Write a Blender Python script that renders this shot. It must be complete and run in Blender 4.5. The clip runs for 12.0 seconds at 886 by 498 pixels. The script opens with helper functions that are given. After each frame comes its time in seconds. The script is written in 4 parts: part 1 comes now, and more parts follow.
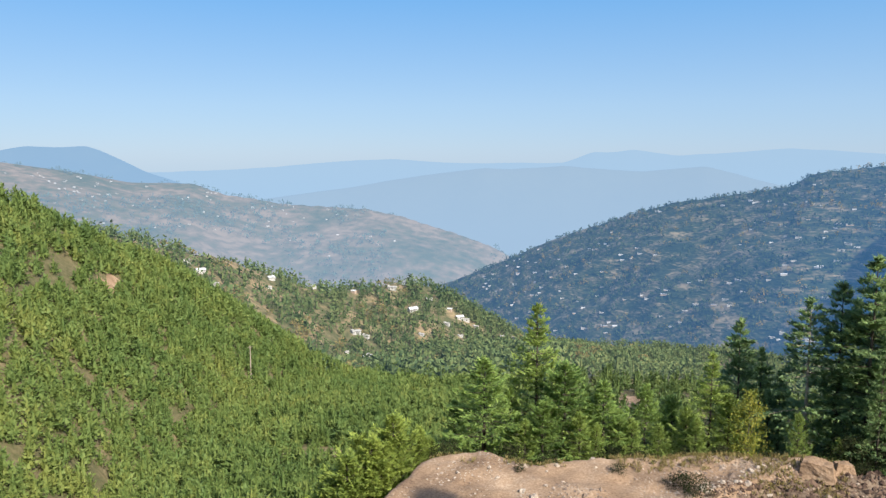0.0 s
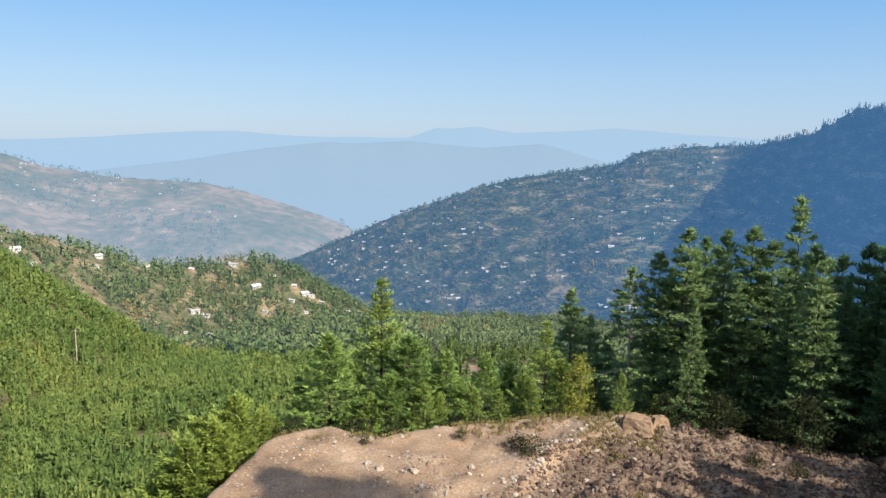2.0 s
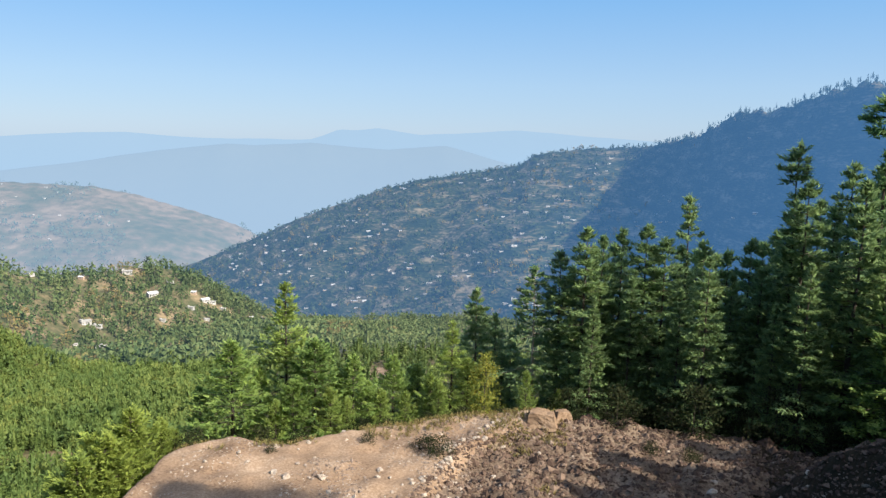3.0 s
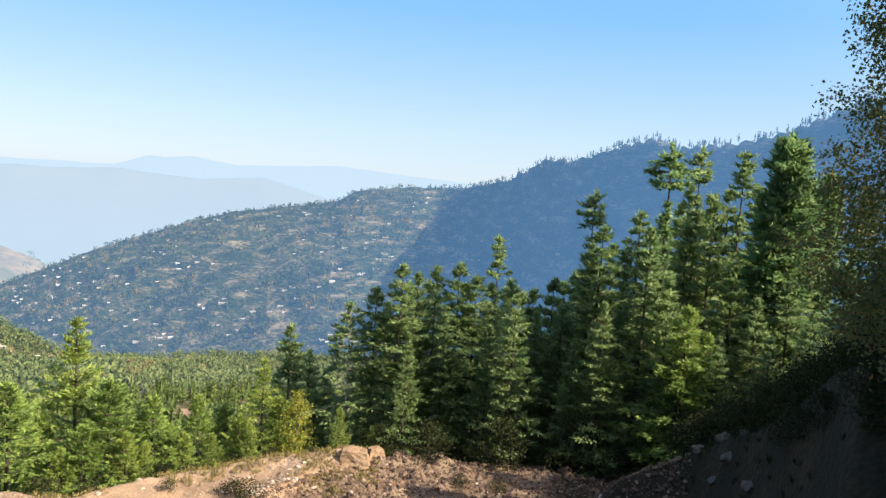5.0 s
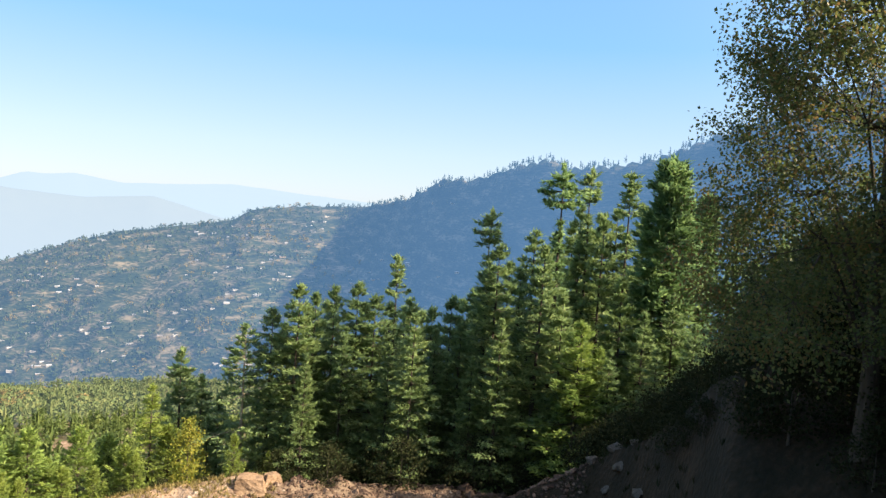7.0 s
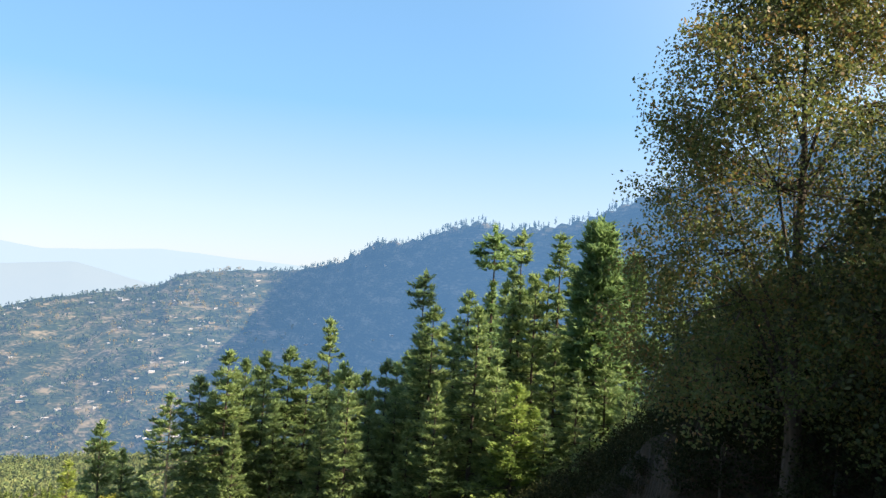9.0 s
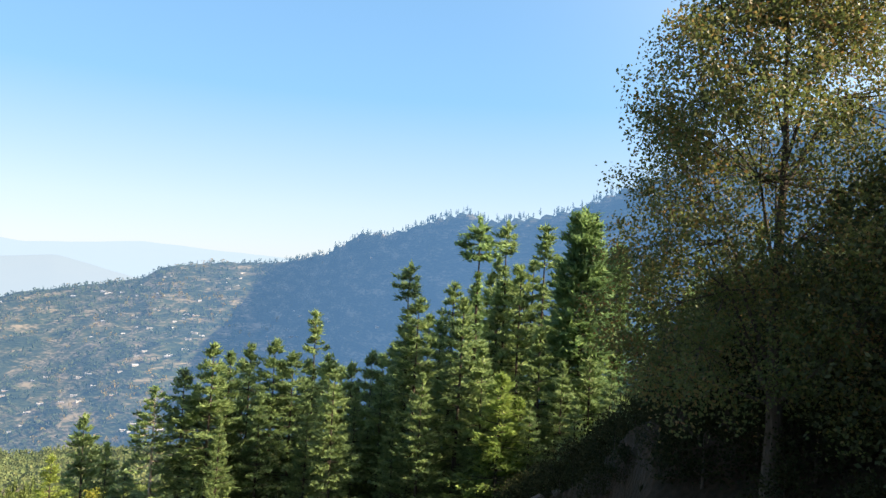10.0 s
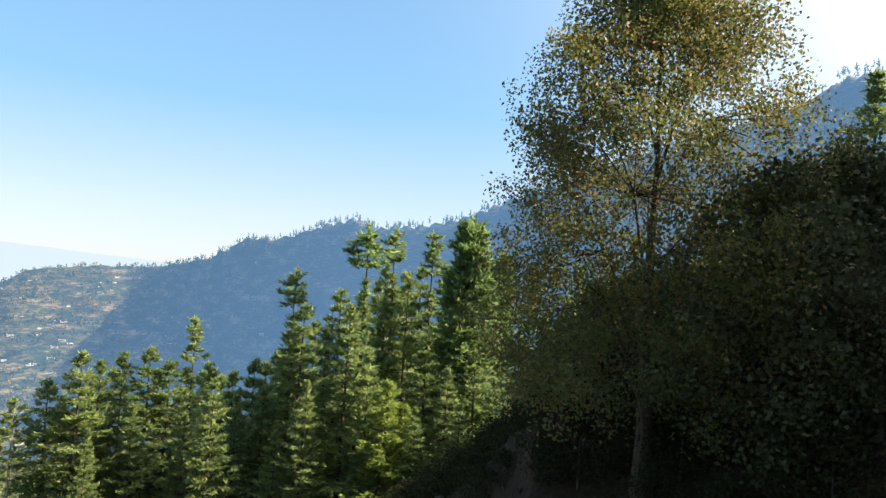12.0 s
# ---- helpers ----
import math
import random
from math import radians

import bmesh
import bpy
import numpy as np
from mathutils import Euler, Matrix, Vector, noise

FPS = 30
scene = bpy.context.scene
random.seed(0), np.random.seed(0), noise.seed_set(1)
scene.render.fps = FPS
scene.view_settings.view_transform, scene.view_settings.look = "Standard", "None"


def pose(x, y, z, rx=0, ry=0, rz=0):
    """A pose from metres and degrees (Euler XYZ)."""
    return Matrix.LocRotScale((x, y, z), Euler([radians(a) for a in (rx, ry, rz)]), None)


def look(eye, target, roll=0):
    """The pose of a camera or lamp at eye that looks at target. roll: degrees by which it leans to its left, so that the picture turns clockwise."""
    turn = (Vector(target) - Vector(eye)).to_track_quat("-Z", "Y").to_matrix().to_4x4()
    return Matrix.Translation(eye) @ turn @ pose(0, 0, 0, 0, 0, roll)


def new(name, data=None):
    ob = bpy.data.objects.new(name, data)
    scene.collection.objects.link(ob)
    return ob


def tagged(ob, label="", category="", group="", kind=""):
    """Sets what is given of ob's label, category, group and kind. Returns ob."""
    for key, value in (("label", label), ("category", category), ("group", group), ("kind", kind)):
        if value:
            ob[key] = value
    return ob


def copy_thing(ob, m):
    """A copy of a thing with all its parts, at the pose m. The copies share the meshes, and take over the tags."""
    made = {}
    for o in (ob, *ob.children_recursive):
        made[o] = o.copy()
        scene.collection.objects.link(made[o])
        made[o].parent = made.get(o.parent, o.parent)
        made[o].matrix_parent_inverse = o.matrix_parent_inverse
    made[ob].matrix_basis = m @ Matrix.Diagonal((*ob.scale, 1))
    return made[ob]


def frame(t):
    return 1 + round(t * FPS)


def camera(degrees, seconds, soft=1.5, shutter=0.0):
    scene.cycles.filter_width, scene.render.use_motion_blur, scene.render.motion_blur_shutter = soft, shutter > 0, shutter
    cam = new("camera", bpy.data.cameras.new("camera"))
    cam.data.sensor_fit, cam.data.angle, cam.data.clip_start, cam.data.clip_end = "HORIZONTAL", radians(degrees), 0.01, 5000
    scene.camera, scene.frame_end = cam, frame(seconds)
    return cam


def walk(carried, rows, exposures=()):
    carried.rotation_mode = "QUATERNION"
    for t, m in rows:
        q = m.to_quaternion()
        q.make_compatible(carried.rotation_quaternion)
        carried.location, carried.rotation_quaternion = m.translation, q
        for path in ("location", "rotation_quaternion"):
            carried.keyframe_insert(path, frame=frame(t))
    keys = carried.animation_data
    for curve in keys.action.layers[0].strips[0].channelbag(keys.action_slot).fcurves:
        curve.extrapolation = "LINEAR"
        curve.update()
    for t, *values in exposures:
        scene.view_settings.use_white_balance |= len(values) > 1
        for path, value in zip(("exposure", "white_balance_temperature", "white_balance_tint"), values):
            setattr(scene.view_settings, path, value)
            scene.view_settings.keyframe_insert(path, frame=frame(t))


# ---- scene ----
# A hand-held pan: the eye swings on an arm's radius round the body.
cam = camera(61.99, 12.0, 1.45)
EYE, ARM = 15.0, 0.42
# seconds, yaw, pitch, roll
ROWS = [
    (0.0, 0.00, -7.00, 0.00),
    (0.5, -3.85, -7.66, -0.01),
    (1.0, -7.11, -8.39, -0.72),
    (1.5, -9.78, -8.61, -0.80),
    (2.0, -11.91, -8.84, -1.16),
    (2.5, -15.57, -8.61, -1.28),
    (3.0, -19.30, -8.55, -1.25),
    (3.5, -24.25, -7.58, -2.01),
    (3.7, -25.88, -7.11, -2.30),
    (5.3, -34.54, -4.66, -4.37),
    (5.5, -35.50, -4.38, -4.49),
    (6.0, -37.45, -4.42, -4.57),
    (6.5, -39.57, -3.65, -4.77),
    (7.0, -40.95, -3.09, -4.20),
    (7.5, -42.34, -1.84, -3.91),
    (7.7, -43.02, -1.42, -3.76),
    (9.3, -46.41, 2.31, -3.38),
    (9.5, -46.60, 2.21, -3.25),
    (10.0, -47.23, 1.48, -3.27),
    (10.5, -47.65, 0.85, -2.83),
    (11.0, -50.43, 1.30, -3.27),
    (11.5, -53.07, 1.57, -3.67),
    (12.0, -55.87, 2.57, -3.91),
]
walk(cam, [(t, pose(-ARM * math.sin(radians(yaw)), ARM * math.cos(radians(yaw)) - ARM, EYE, 90 + pitch, roll, yaw)) for t, yaw, pitch, roll in ROWS],
     exposures=[(0.0, 0.94, 6250, 10), (2.5, 1.0, 6350, 10), (3.7, 1.1, 6500, 10), (5.5, 1.49, 7450, 14), (10.5, 1.58, 7900, 15), (12.0, 1.6, 8250, 15)])

# ---- light ----
SUN_BEARING, SUN_HEIGHT = 145.0, 36.5
world = bpy.data.worlds.new("world")
scene.world = world
world.use_nodes = True
wn = world.node_tree.nodes
sky = wn.new("ShaderNodeTexSky")
sky.sky_type = "NISHITA"
sky.sun_disc = False
sky.sun_elevation, sky.sun_rotation = radians(SUN_HEIGHT), radians(SUN_BEARING)
sky.altitude, sky.air_density, sky.dust_density, sky.ozone_density = 1800, 1.2, 0.9, 2.5
wn["Background"].inputs["Strength"].default_value = 0.054
# pale haze gathers evenly round the whole horizon
wco, wsep, wramp, wmix = wn.new("ShaderNodeTexCoord"), wn.new("ShaderNodeSeparateXYZ"), wn.new("ShaderNodeValToRGB"), wn.new("ShaderNodeMixRGB")
wlink = world.node_tree.links.new
wlink(wco.outputs["Generated"], wsep.inputs[0])
wlink(wsep.outputs["Z"], wramp.inputs[0])
for i, (pos, c) in enumerate(((0.0, (4.4, 6.1, 8.1)), (0.07, (3.9, 5.95, 8.5)), (0.22, (1.6, 4.6, 8.8)), (0.6, (1.2, 3.1, 6.5)))):
    el = wramp.color_ramp.elements[i] if i < 2 else wramp.color_ramp.elements.new(pos)
    el.position, el.color = pos, (*(v / 9 for v in c), 1)
wgain = wn.new("ShaderNodeVectorMath")
wgain.operation = "SCALE"
wgain.inputs["Scale"].default_value = 9.0
wlink(wramp.outputs[0], wgain.inputs[0])
wlink(wgain.outputs[0], wmix.inputs[2])
wmix.inputs[0].default_value = 0.75
wlink(sky.outputs[0], wmix.inputs[1])
# the sun's side of the haze is brighter
wdot, wpow, wglow, wadd = wn.new("ShaderNodeVectorMath"), wn.new("ShaderNodeMath"), wn.new("ShaderNodeVectorMath"), wn.new("ShaderNodeVectorMath")
wdot.operation, wpow.operation, wglow.operation, wadd.operation = "DOT_PRODUCT", "POWER", "SCALE", "ADD"
wclamp = wn.new("ShaderNodeMath")
wclamp.operation = "MAXIMUM"
wclamp.inputs[1].default_value = 0.0
wdot.inputs[1].default_value = (math.sin(radians(SUN_BEARING)) * math.cos(radians(SUN_HEIGHT)), math.cos(radians(SUN_BEARING)) * math.cos(radians(SUN_HEIGHT)), math.sin(radians(SUN_HEIGHT)))
wlink(wco.outputs["Generated"], wdot.inputs[0])
wlink(wdot.outputs["Value"], wclamp.inputs[0])
wlink(wclamp.outputs[0], wpow.inputs[0])
wpow.inputs[1].default_value = 3.0
wglow.inputs[0].default_value = (22.0, 20.0, 17.0)
wlink(wpow.outputs[0], wglow.inputs["Scale"])
wlink(wglow.outputs[0], wadd.inputs[0])
wlink(wmix.outputs[0], wadd.inputs[1])
wlink(wadd.outputs[0], wn["Background"].inputs["Color"])
sun = new("sun", bpy.data.lights.new("sun", "SUN"))
sun.data.energy, sun.data.angle, sun.data.color = 5.0, radians(0.5), (1.0, 0.9, 0.74)
_b, _h = radians(SUN_BEARING), radians(SUN_HEIGHT)
sun.matrix_world = look((0, 0, 200), (-200 * math.sin(_b) * math.cos(_h), -200 * math.cos(_b) * math.cos(_h), 200 - 200 * math.sin(_h)))

# ---- materials ----
HAZE_GLOW = (0.115, 0.32, 0.68)


def surface(name, colours, scale=1.0, fine=8.0, rough=0.9, bump=0.3, island=0.0, leaf=0.0, haze_glow=0.0, haze_colour=HAZE_GLOW, haze_low=None, haze_side=0.0, spread=(0.3, 0.7), metal=0.0, gloss=0.2, stretch=(1, 1, 1)):
    """Two scales of noise run through a ramp of colours; leaf: share of light let through; haze is painted on as a
    share of blue emission.
    """
    m = bpy.data.materials.new(name)
    m.use_nodes = True
    nt = m.node_tree
    n, link = nt.nodes, nt.links.new
    bsdf, out = n["Principled BSDF"], n["Material Output"]
    co = n.new("ShaderNodeTexCoord")
    mp = n.new("ShaderNodeMapping")
    mp.inputs["Scale"].default_value = stretch
    link(co.outputs["Object"], mp.inputs["Vector"])
    big, small = n.new("ShaderNodeTexNoise"), n.new("ShaderNodeTexNoise")
    for tex, s, d in ((big, scale, 5), (small, fine, 6)):
        tex.inputs["Scale"].default_value, tex.inputs["Detail"].default_value = s, d
        link(mp.outputs[0], tex.inputs["Vector"])
    add = n.new("ShaderNodeMath")
    add.operation = "MULTIPLY_ADD"
    add.inputs[1].default_value = 0.45
    link(small.outputs["Fac"], add.inputs[0])
    half = n.new("ShaderNodeMath")
    half.operation = "MULTIPLY_ADD"
    half.inputs[1].default_value, half.inputs[2].default_value = 0.55, 0.0
    link(big.outputs["Fac"], half.inputs[0])
    link(half.outputs[0], add.inputs[2])
    value = add.outputs[0]
    if island:
        geo, oi = n.new("ShaderNodeNewGeometry"), n.new("ShaderNodeObjectInfo")
        for source, amount in ((geo.outputs["Random Per Island"], island), (oi.outputs["Random"], island * 0.6)):
            a = n.new("ShaderNodeMath")
            a.operation = "MULTIPLY_ADD"
            a.inputs[1].default_value = amount
            b = n.new("ShaderNodeMath")
            b.operation = "SUBTRACT"
            b.inputs[1].default_value = amount / 2
            link(source, a.inputs[0])
            link(value, a.inputs[2])
            link(a.outputs[0], b.inputs[0])
            value = b.outputs[0]
    ramp = n.new("ShaderNodeValToRGB")
    e = ramp.color_ramp.elements
    lo, hi = spread
    for i, c in enumerate(colours):
        pos = lo + (hi - lo) * i / max(1, len(colours) - 1)
        el = e[i] if i < 2 else e.new(pos)
        el.position, el.color = pos, (*c, 1)
    link(value, ramp.inputs[0])
    link(ramp.outputs[0], bsdf.inputs["Base Color"])
    bsdf.inputs["Roughness"].default_value = rough
    bsdf.inputs["Metallic"].default_value = metal
    bsdf.inputs["Specular IOR Level"].default_value = gloss
    if bump:
        bp = n.new("ShaderNodeBump")
        bp.inputs["Strength"].default_value = bump
        bp.inputs["Distance"].default_value = 0.5 / fine
        link(small.outputs["Fac"], bp.inputs["Height"])
        link(bp.outputs[0], bsdf.inputs["Normal"])
    top = bsdf.outputs[0]
    if leaf:
        tr, mix = n.new("ShaderNodeBsdfTranslucent"), n.new("ShaderNodeMixShader")
        link(ramp.outputs[0], tr.inputs["Color"])
        mix.inputs[0].default_value = leaf
        link(top, mix.inputs[1])
        link(tr.outputs[0], mix.inputs[2])
        top = mix.outputs[0]
    # haze painted onto the surface: part of it glows blue
    if haze_glow:
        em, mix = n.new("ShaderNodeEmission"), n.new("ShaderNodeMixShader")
        em.inputs["Color"].default_value = (*haze_colour, 1)
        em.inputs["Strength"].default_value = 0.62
        mix.inputs[0].default_value = haze_glow
        if haze_low:
            # the painted haze emission grows stronger lower down
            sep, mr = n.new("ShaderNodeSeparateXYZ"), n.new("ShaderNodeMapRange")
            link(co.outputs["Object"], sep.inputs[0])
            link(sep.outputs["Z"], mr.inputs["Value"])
            mr.inputs["From Min"].default_value, mr.inputs["From Max"].default_value = haze_low[0], haze_low[1]
            mr.inputs["To Min"].default_value, mr.inputs["To Max"].default_value = haze_low[2], haze_glow
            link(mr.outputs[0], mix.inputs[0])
        if haze_side:
            # more haze-blue emission with growing bearing, tinting the hill's shaded face
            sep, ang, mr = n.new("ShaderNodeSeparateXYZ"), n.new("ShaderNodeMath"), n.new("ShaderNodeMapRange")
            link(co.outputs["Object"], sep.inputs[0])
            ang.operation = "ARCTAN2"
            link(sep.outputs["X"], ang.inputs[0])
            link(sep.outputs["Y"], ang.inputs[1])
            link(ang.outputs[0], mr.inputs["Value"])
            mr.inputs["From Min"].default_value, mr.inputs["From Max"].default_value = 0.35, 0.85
            mr.inputs["To Min"].default_value, mr.inputs["To Max"].default_value = haze_glow, haze_side
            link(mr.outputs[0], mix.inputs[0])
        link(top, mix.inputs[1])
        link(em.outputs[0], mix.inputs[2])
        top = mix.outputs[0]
    link(top, out.inputs["Surface"])
    return m


DIRT = surface("dirt", [(0.106, 0.067, 0.044), (0.195, 0.130, 0.084), (0.260, 0.180, 0.120), (0.340, 0.256, 0.184)], 0.35, 9, 0.95, 0.7, spread=(0.35, 0.65))
FLOOR = surface("forest_floor", [(0.050, 0.056, 0.024), (0.080, 0.078, 0.036), (0.125, 0.105, 0.056), (0.20, 0.155, 0.095)], 0.06, 0.9, 0.95, 0.6)
VILLAGE = surface("village_fields", [(0.036, 0.050, 0.019), (0.062, 0.068, 0.028), (0.115, 0.098, 0.050), (0.22, 0.165, 0.095)], 0.03, 0.2, 0.95, 0.5, haze_glow=0.04, spread=(0.34, 0.62))
# bank earth with its deep shade put into the base colour
BANK = surface("shade_darkened_bank", [(0.010, 0.010, 0.005), (0.024, 0.017, 0.009), (0.058, 0.035, 0.020)], 0.45, 5, 0.98, 1.0)
STONE = surface("stone", [(0.14, 0.105, 0.085), (0.22, 0.17, 0.135), (0.34, 0.29, 0.24)], 1.5, 14, 0.85, 0.5, island=0.5)
# darker copy of the stone, toned down for boulders in the bank's shade
DARK_STONE = surface("shade_darkened_stone", [(0.05, 0.045, 0.04), (0.09, 0.08, 0.065), (0.15, 0.13, 0.11)], 1.5, 14, 0.9, 0.5)
DUG = surface("dug_earth", [(0.055, 0.038, 0.028), (0.105, 0.074, 0.052), (0.155, 0.112, 0.080), (0.22, 0.17, 0.125)], 0.5, 8, 0.95, 0.8, spread=(0.34, 0.66))
CLOD = surface("clod", [(0.058, 0.038, 0.029), (0.105, 0.069, 0.051), (0.175, 0.124, 0.093)], 2.0, 14, 0.95, 0.6, island=0.6)
BARK = surface("bark", [(0.030, 0.025, 0.020), (0.060, 0.050, 0.040), (0.11, 0.092, 0.075)], 1.5, 12, 0.95, 0.7, stretch=(1, 1, 0.25))
PALE_BARK = surface("pale_bark", [(0.22, 0.18, 0.14), (0.34, 0.29, 0.23), (0.42, 0.37, 0.31)], 1.5, 12, 0.9, 0.5, stretch=(1, 1, 0.3))
NEEDLE = surface("conifer_needles", [(0.112, 0.182, 0.082), (0.182, 0.272, 0.112), (0.255, 0.345, 0.135)], 0.5, 3, 0.6, 0, island=0.35, leaf=0.48)
NEEDLE_BLUE = surface("dense_pine_needles", [(0.105, 0.190, 0.085), (0.180, 0.290, 0.115), (0.250, 0.370, 0.140)], 0.5, 3, 0.6, 0, island=0.35, leaf=0.42)
NEEDLE_EDGE = surface("edge_needles", [(0.130, 0.210, 0.062), (0.215, 0.315, 0.085), (0.300, 0.395, 0.105)], 0.5, 3, 0.6, 0, island=0.35, leaf=0.45)
NEEDLE_LIGHT = surface("young_needles", [(0.155, 0.225, 0.062), (0.240, 0.320, 0.082), (0.320, 0.400, 0.100)], 0.5, 3, 0.6, 0, island=0.35, leaf=0.45)
NEEDLE_SUNNY = surface("sunny_needles", [(0.155, 0.215, 0.050), (0.235, 0.300, 0.062), (0.305, 0.365, 0.078)], 0.5, 3, 0.6, 0, island=0.35, leaf=0.4)
NEEDLE_YOUNG = surface("plantation_needles", [(0.062, 0.106, 0.032), (0.094, 0.146, 0.041), (0.135, 0.184, 0.050), (0.190, 0.218, 0.057)], 0.035, 0.28, 0.65, 0, island=0.12, leaf=0.3, spread=(0.3, 0.68))
NEEDLE_SLOPE = surface("slope_needles", [(0.050, 0.085, 0.030), (0.080, 0.122, 0.038), (0.115, 0.150, 0.044)], 0.035, 0.28, 0.65, 0, island=0.2, leaf=0.3)
LEAF_YELLOW = surface("yellow_leaves", [(0.13, 0.165, 0.03), (0.22, 0.235, 0.04), (0.30, 0.27, 0.05)], 0.8, 4, 0.55, 0, island=0.4, leaf=0.35)
LEAF_OAK = surface("autumn_green_leaves", [(0.050, 0.078, 0.028), (0.082, 0.116, 0.038), (0.125, 0.150, 0.048), (0.200, 0.125, 0.050)], 0.35, 2.5, 0.5, 0, island=0.4, spread=(0.32, 0.84), leaf=0.56, gloss=0.3)
# leaves of the bank's trees, with the hillside's shade in their colour
LEAF_SHADE = surface("shade_toned_leaves", [(0.030, 0.044, 0.020), (0.044, 0.062, 0.028), (0.062, 0.078, 0.036)], 1.0, 5, 0.6, 0, island=0.4, leaf=0.3)
# leaf colour set below real foliage, standing in for deep shade
SHRUB = surface("shade_darkened_leaves", [(0.013, 0.019, 0.008), (0.024, 0.031, 0.013), (0.042, 0.046, 0.021)], 1.0, 5, 0.85, 0, island=0.4, leaf=0.2, gloss=0.06)
DRY_GRASS = surface("dry_grass", [(0.16, 0.13, 0.05), (0.26, 0.20, 0.09), (0.14, 0.15, 0.05)], 1.0, 5, 0.8, 0, island=0.5, leaf=0.2)
# valley trees hold a trace of painted haze emission
VALLEY_TREES = surface("valley_trees", [(0.042, 0.070, 0.026), (0.072, 0.106, 0.036), (0.098, 0.130, 0.044), (0.120, 0.138, 0.048)], 0.02, 0.18, 0.7, 0, island=0.4, leaf=0.1, haze_glow=0.035, spread=(0.3, 0.76))
VALLEY_GOLD = surface("valley_autumn_trees", [(0.115, 0.118, 0.036), (0.165, 0.145, 0.045), (0.20, 0.145, 0.052)], 0.05, 0.3, 0.7, 0, island=0.3, leaf=0.2, haze_glow=0.05)
# distance painted in: blue haze emission over hill, ridge and mountain colours
HILL_TREES = surface("hill_trees", [(0.028, 0.046, 0.018), (0.046, 0.068, 0.026), (0.085, 0.098, 0.036)], 0.012, 0.1, 0.8, 0, island=0.3, leaf=0.15, haze_glow=0.235, haze_side=0.36)
HILL_GOLD = surface("hill_autumn_trees", [(0.12, 0.11, 0.04), (0.19, 0.15, 0.05), (0.22, 0.14, 0.05)], 0.05, 0.3, 0.8, 0, island=0.3, leaf=0.15, haze_glow=0.20)
HILL = surface("terraced_hillside", [(0.016, 0.028, 0.014), (0.034, 0.046, 0.020), (0.085, 0.078, 0.042), (0.19, 0.155, 0.095)], 0.022, 0.11, 0.95, 0.5, spread=(0.42, 0.62), haze_glow=0.235, haze_side=0.37, stretch=(1, 1, 5))
RIDGE = surface("bare_ridge", [(0.048, 0.064, 0.042), (0.082, 0.083, 0.055), (0.128, 0.104, 0.075), (0.195, 0.148, 0.110)], 0.006, 0.035, 0.95, 0.4, haze_glow=0.38, haze_colour=(0.27, 0.41, 0.58), spread=(0.38, 0.60), haze_low=(-260, -30, 0.52))
RIDGE_TREES = surface("ridge_trees", [(0.04, 0.07, 0.04), (0.07, 0.10, 0.05)], 0.02, 0.1, 0.9, 0, island=0.3, haze_glow=0.56, haze_colour=(0.27, 0.42, 0.60))
FAR_DARK = surface("hazy_mountain", [(0.08, 0.10, 0.09), (0.12, 0.13, 0.10)], 0.004, 0.02, 1.0, 0, haze_glow=0.88, haze_colour=(0.26, 0.42, 0.61), haze_low=(-200, 60, 0.93))
FAR_MID = surface("hazy_range", [(0.10, 0.12, 0.12), (0.14, 0.15, 0.13)], 0.003, 0.02, 1.0, 0, haze_glow=0.86, haze_colour=(0.325, 0.46, 0.612), haze_low=(-330, -30, 0.95))
FAR_PALE = surface("pale_far_range", [(0.12, 0.14, 0.14), (0.15, 0.16, 0.15)], 0.003, 0.02, 1.0, 0, haze_glow=0.92, haze_colour=(0.35, 0.505, 0.668), haze_low=(-200, 40, 0.98))
# village walls and roofs hold a little painted haze emission
WHITEWASH = surface("whitewash", [(0.24, 0.23, 0.21), (0.36, 0.35, 0.33), (0.50, 0.49, 0.47)], 0.3, 3, 0.85, 0.2, haze_glow=0.04)
TIN = surface("tin_roof", [(0.34, 0.35, 0.36), (0.48, 0.49, 0.50), (0.58, 0.58, 0.58)], 0.4, 4, 0.45, 0.2, gloss=0.5, haze_glow=0.04)
GREEN_TIN = surface("green_roof", [(0.16, 0.30, 0.24), (0.30, 0.44, 0.37)], 0.4, 4, 0.5, 0.2, haze_glow=0.04)
MUD_WALL = surface("mud_wall", [(0.28, 0.20, 0.14), (0.42, 0.33, 0.25)], 0.4, 4, 0.95, 0.3, haze_glow=0.04)
DARK_PANE = surface("dark_opening", [(0.03, 0.035, 0.04), (0.05, 0.05, 0.055)], 1, 4, 0.3, 0, gloss=0.5)
WOOD = surface("grey_wood", [(0.25, 0.21, 0.17), (0.36, 0.31, 0.26)], 2, 10, 0.9, 0.3)

# ---- ground forms ----
def lattice(ix, iy, seed):
    """A repeatable random number for each point of a square lattice."""
    h = np.sin(ix * 127.1 + iy * 311.7 + seed * 74.7) * 43758.5453
    return h - np.floor(h)


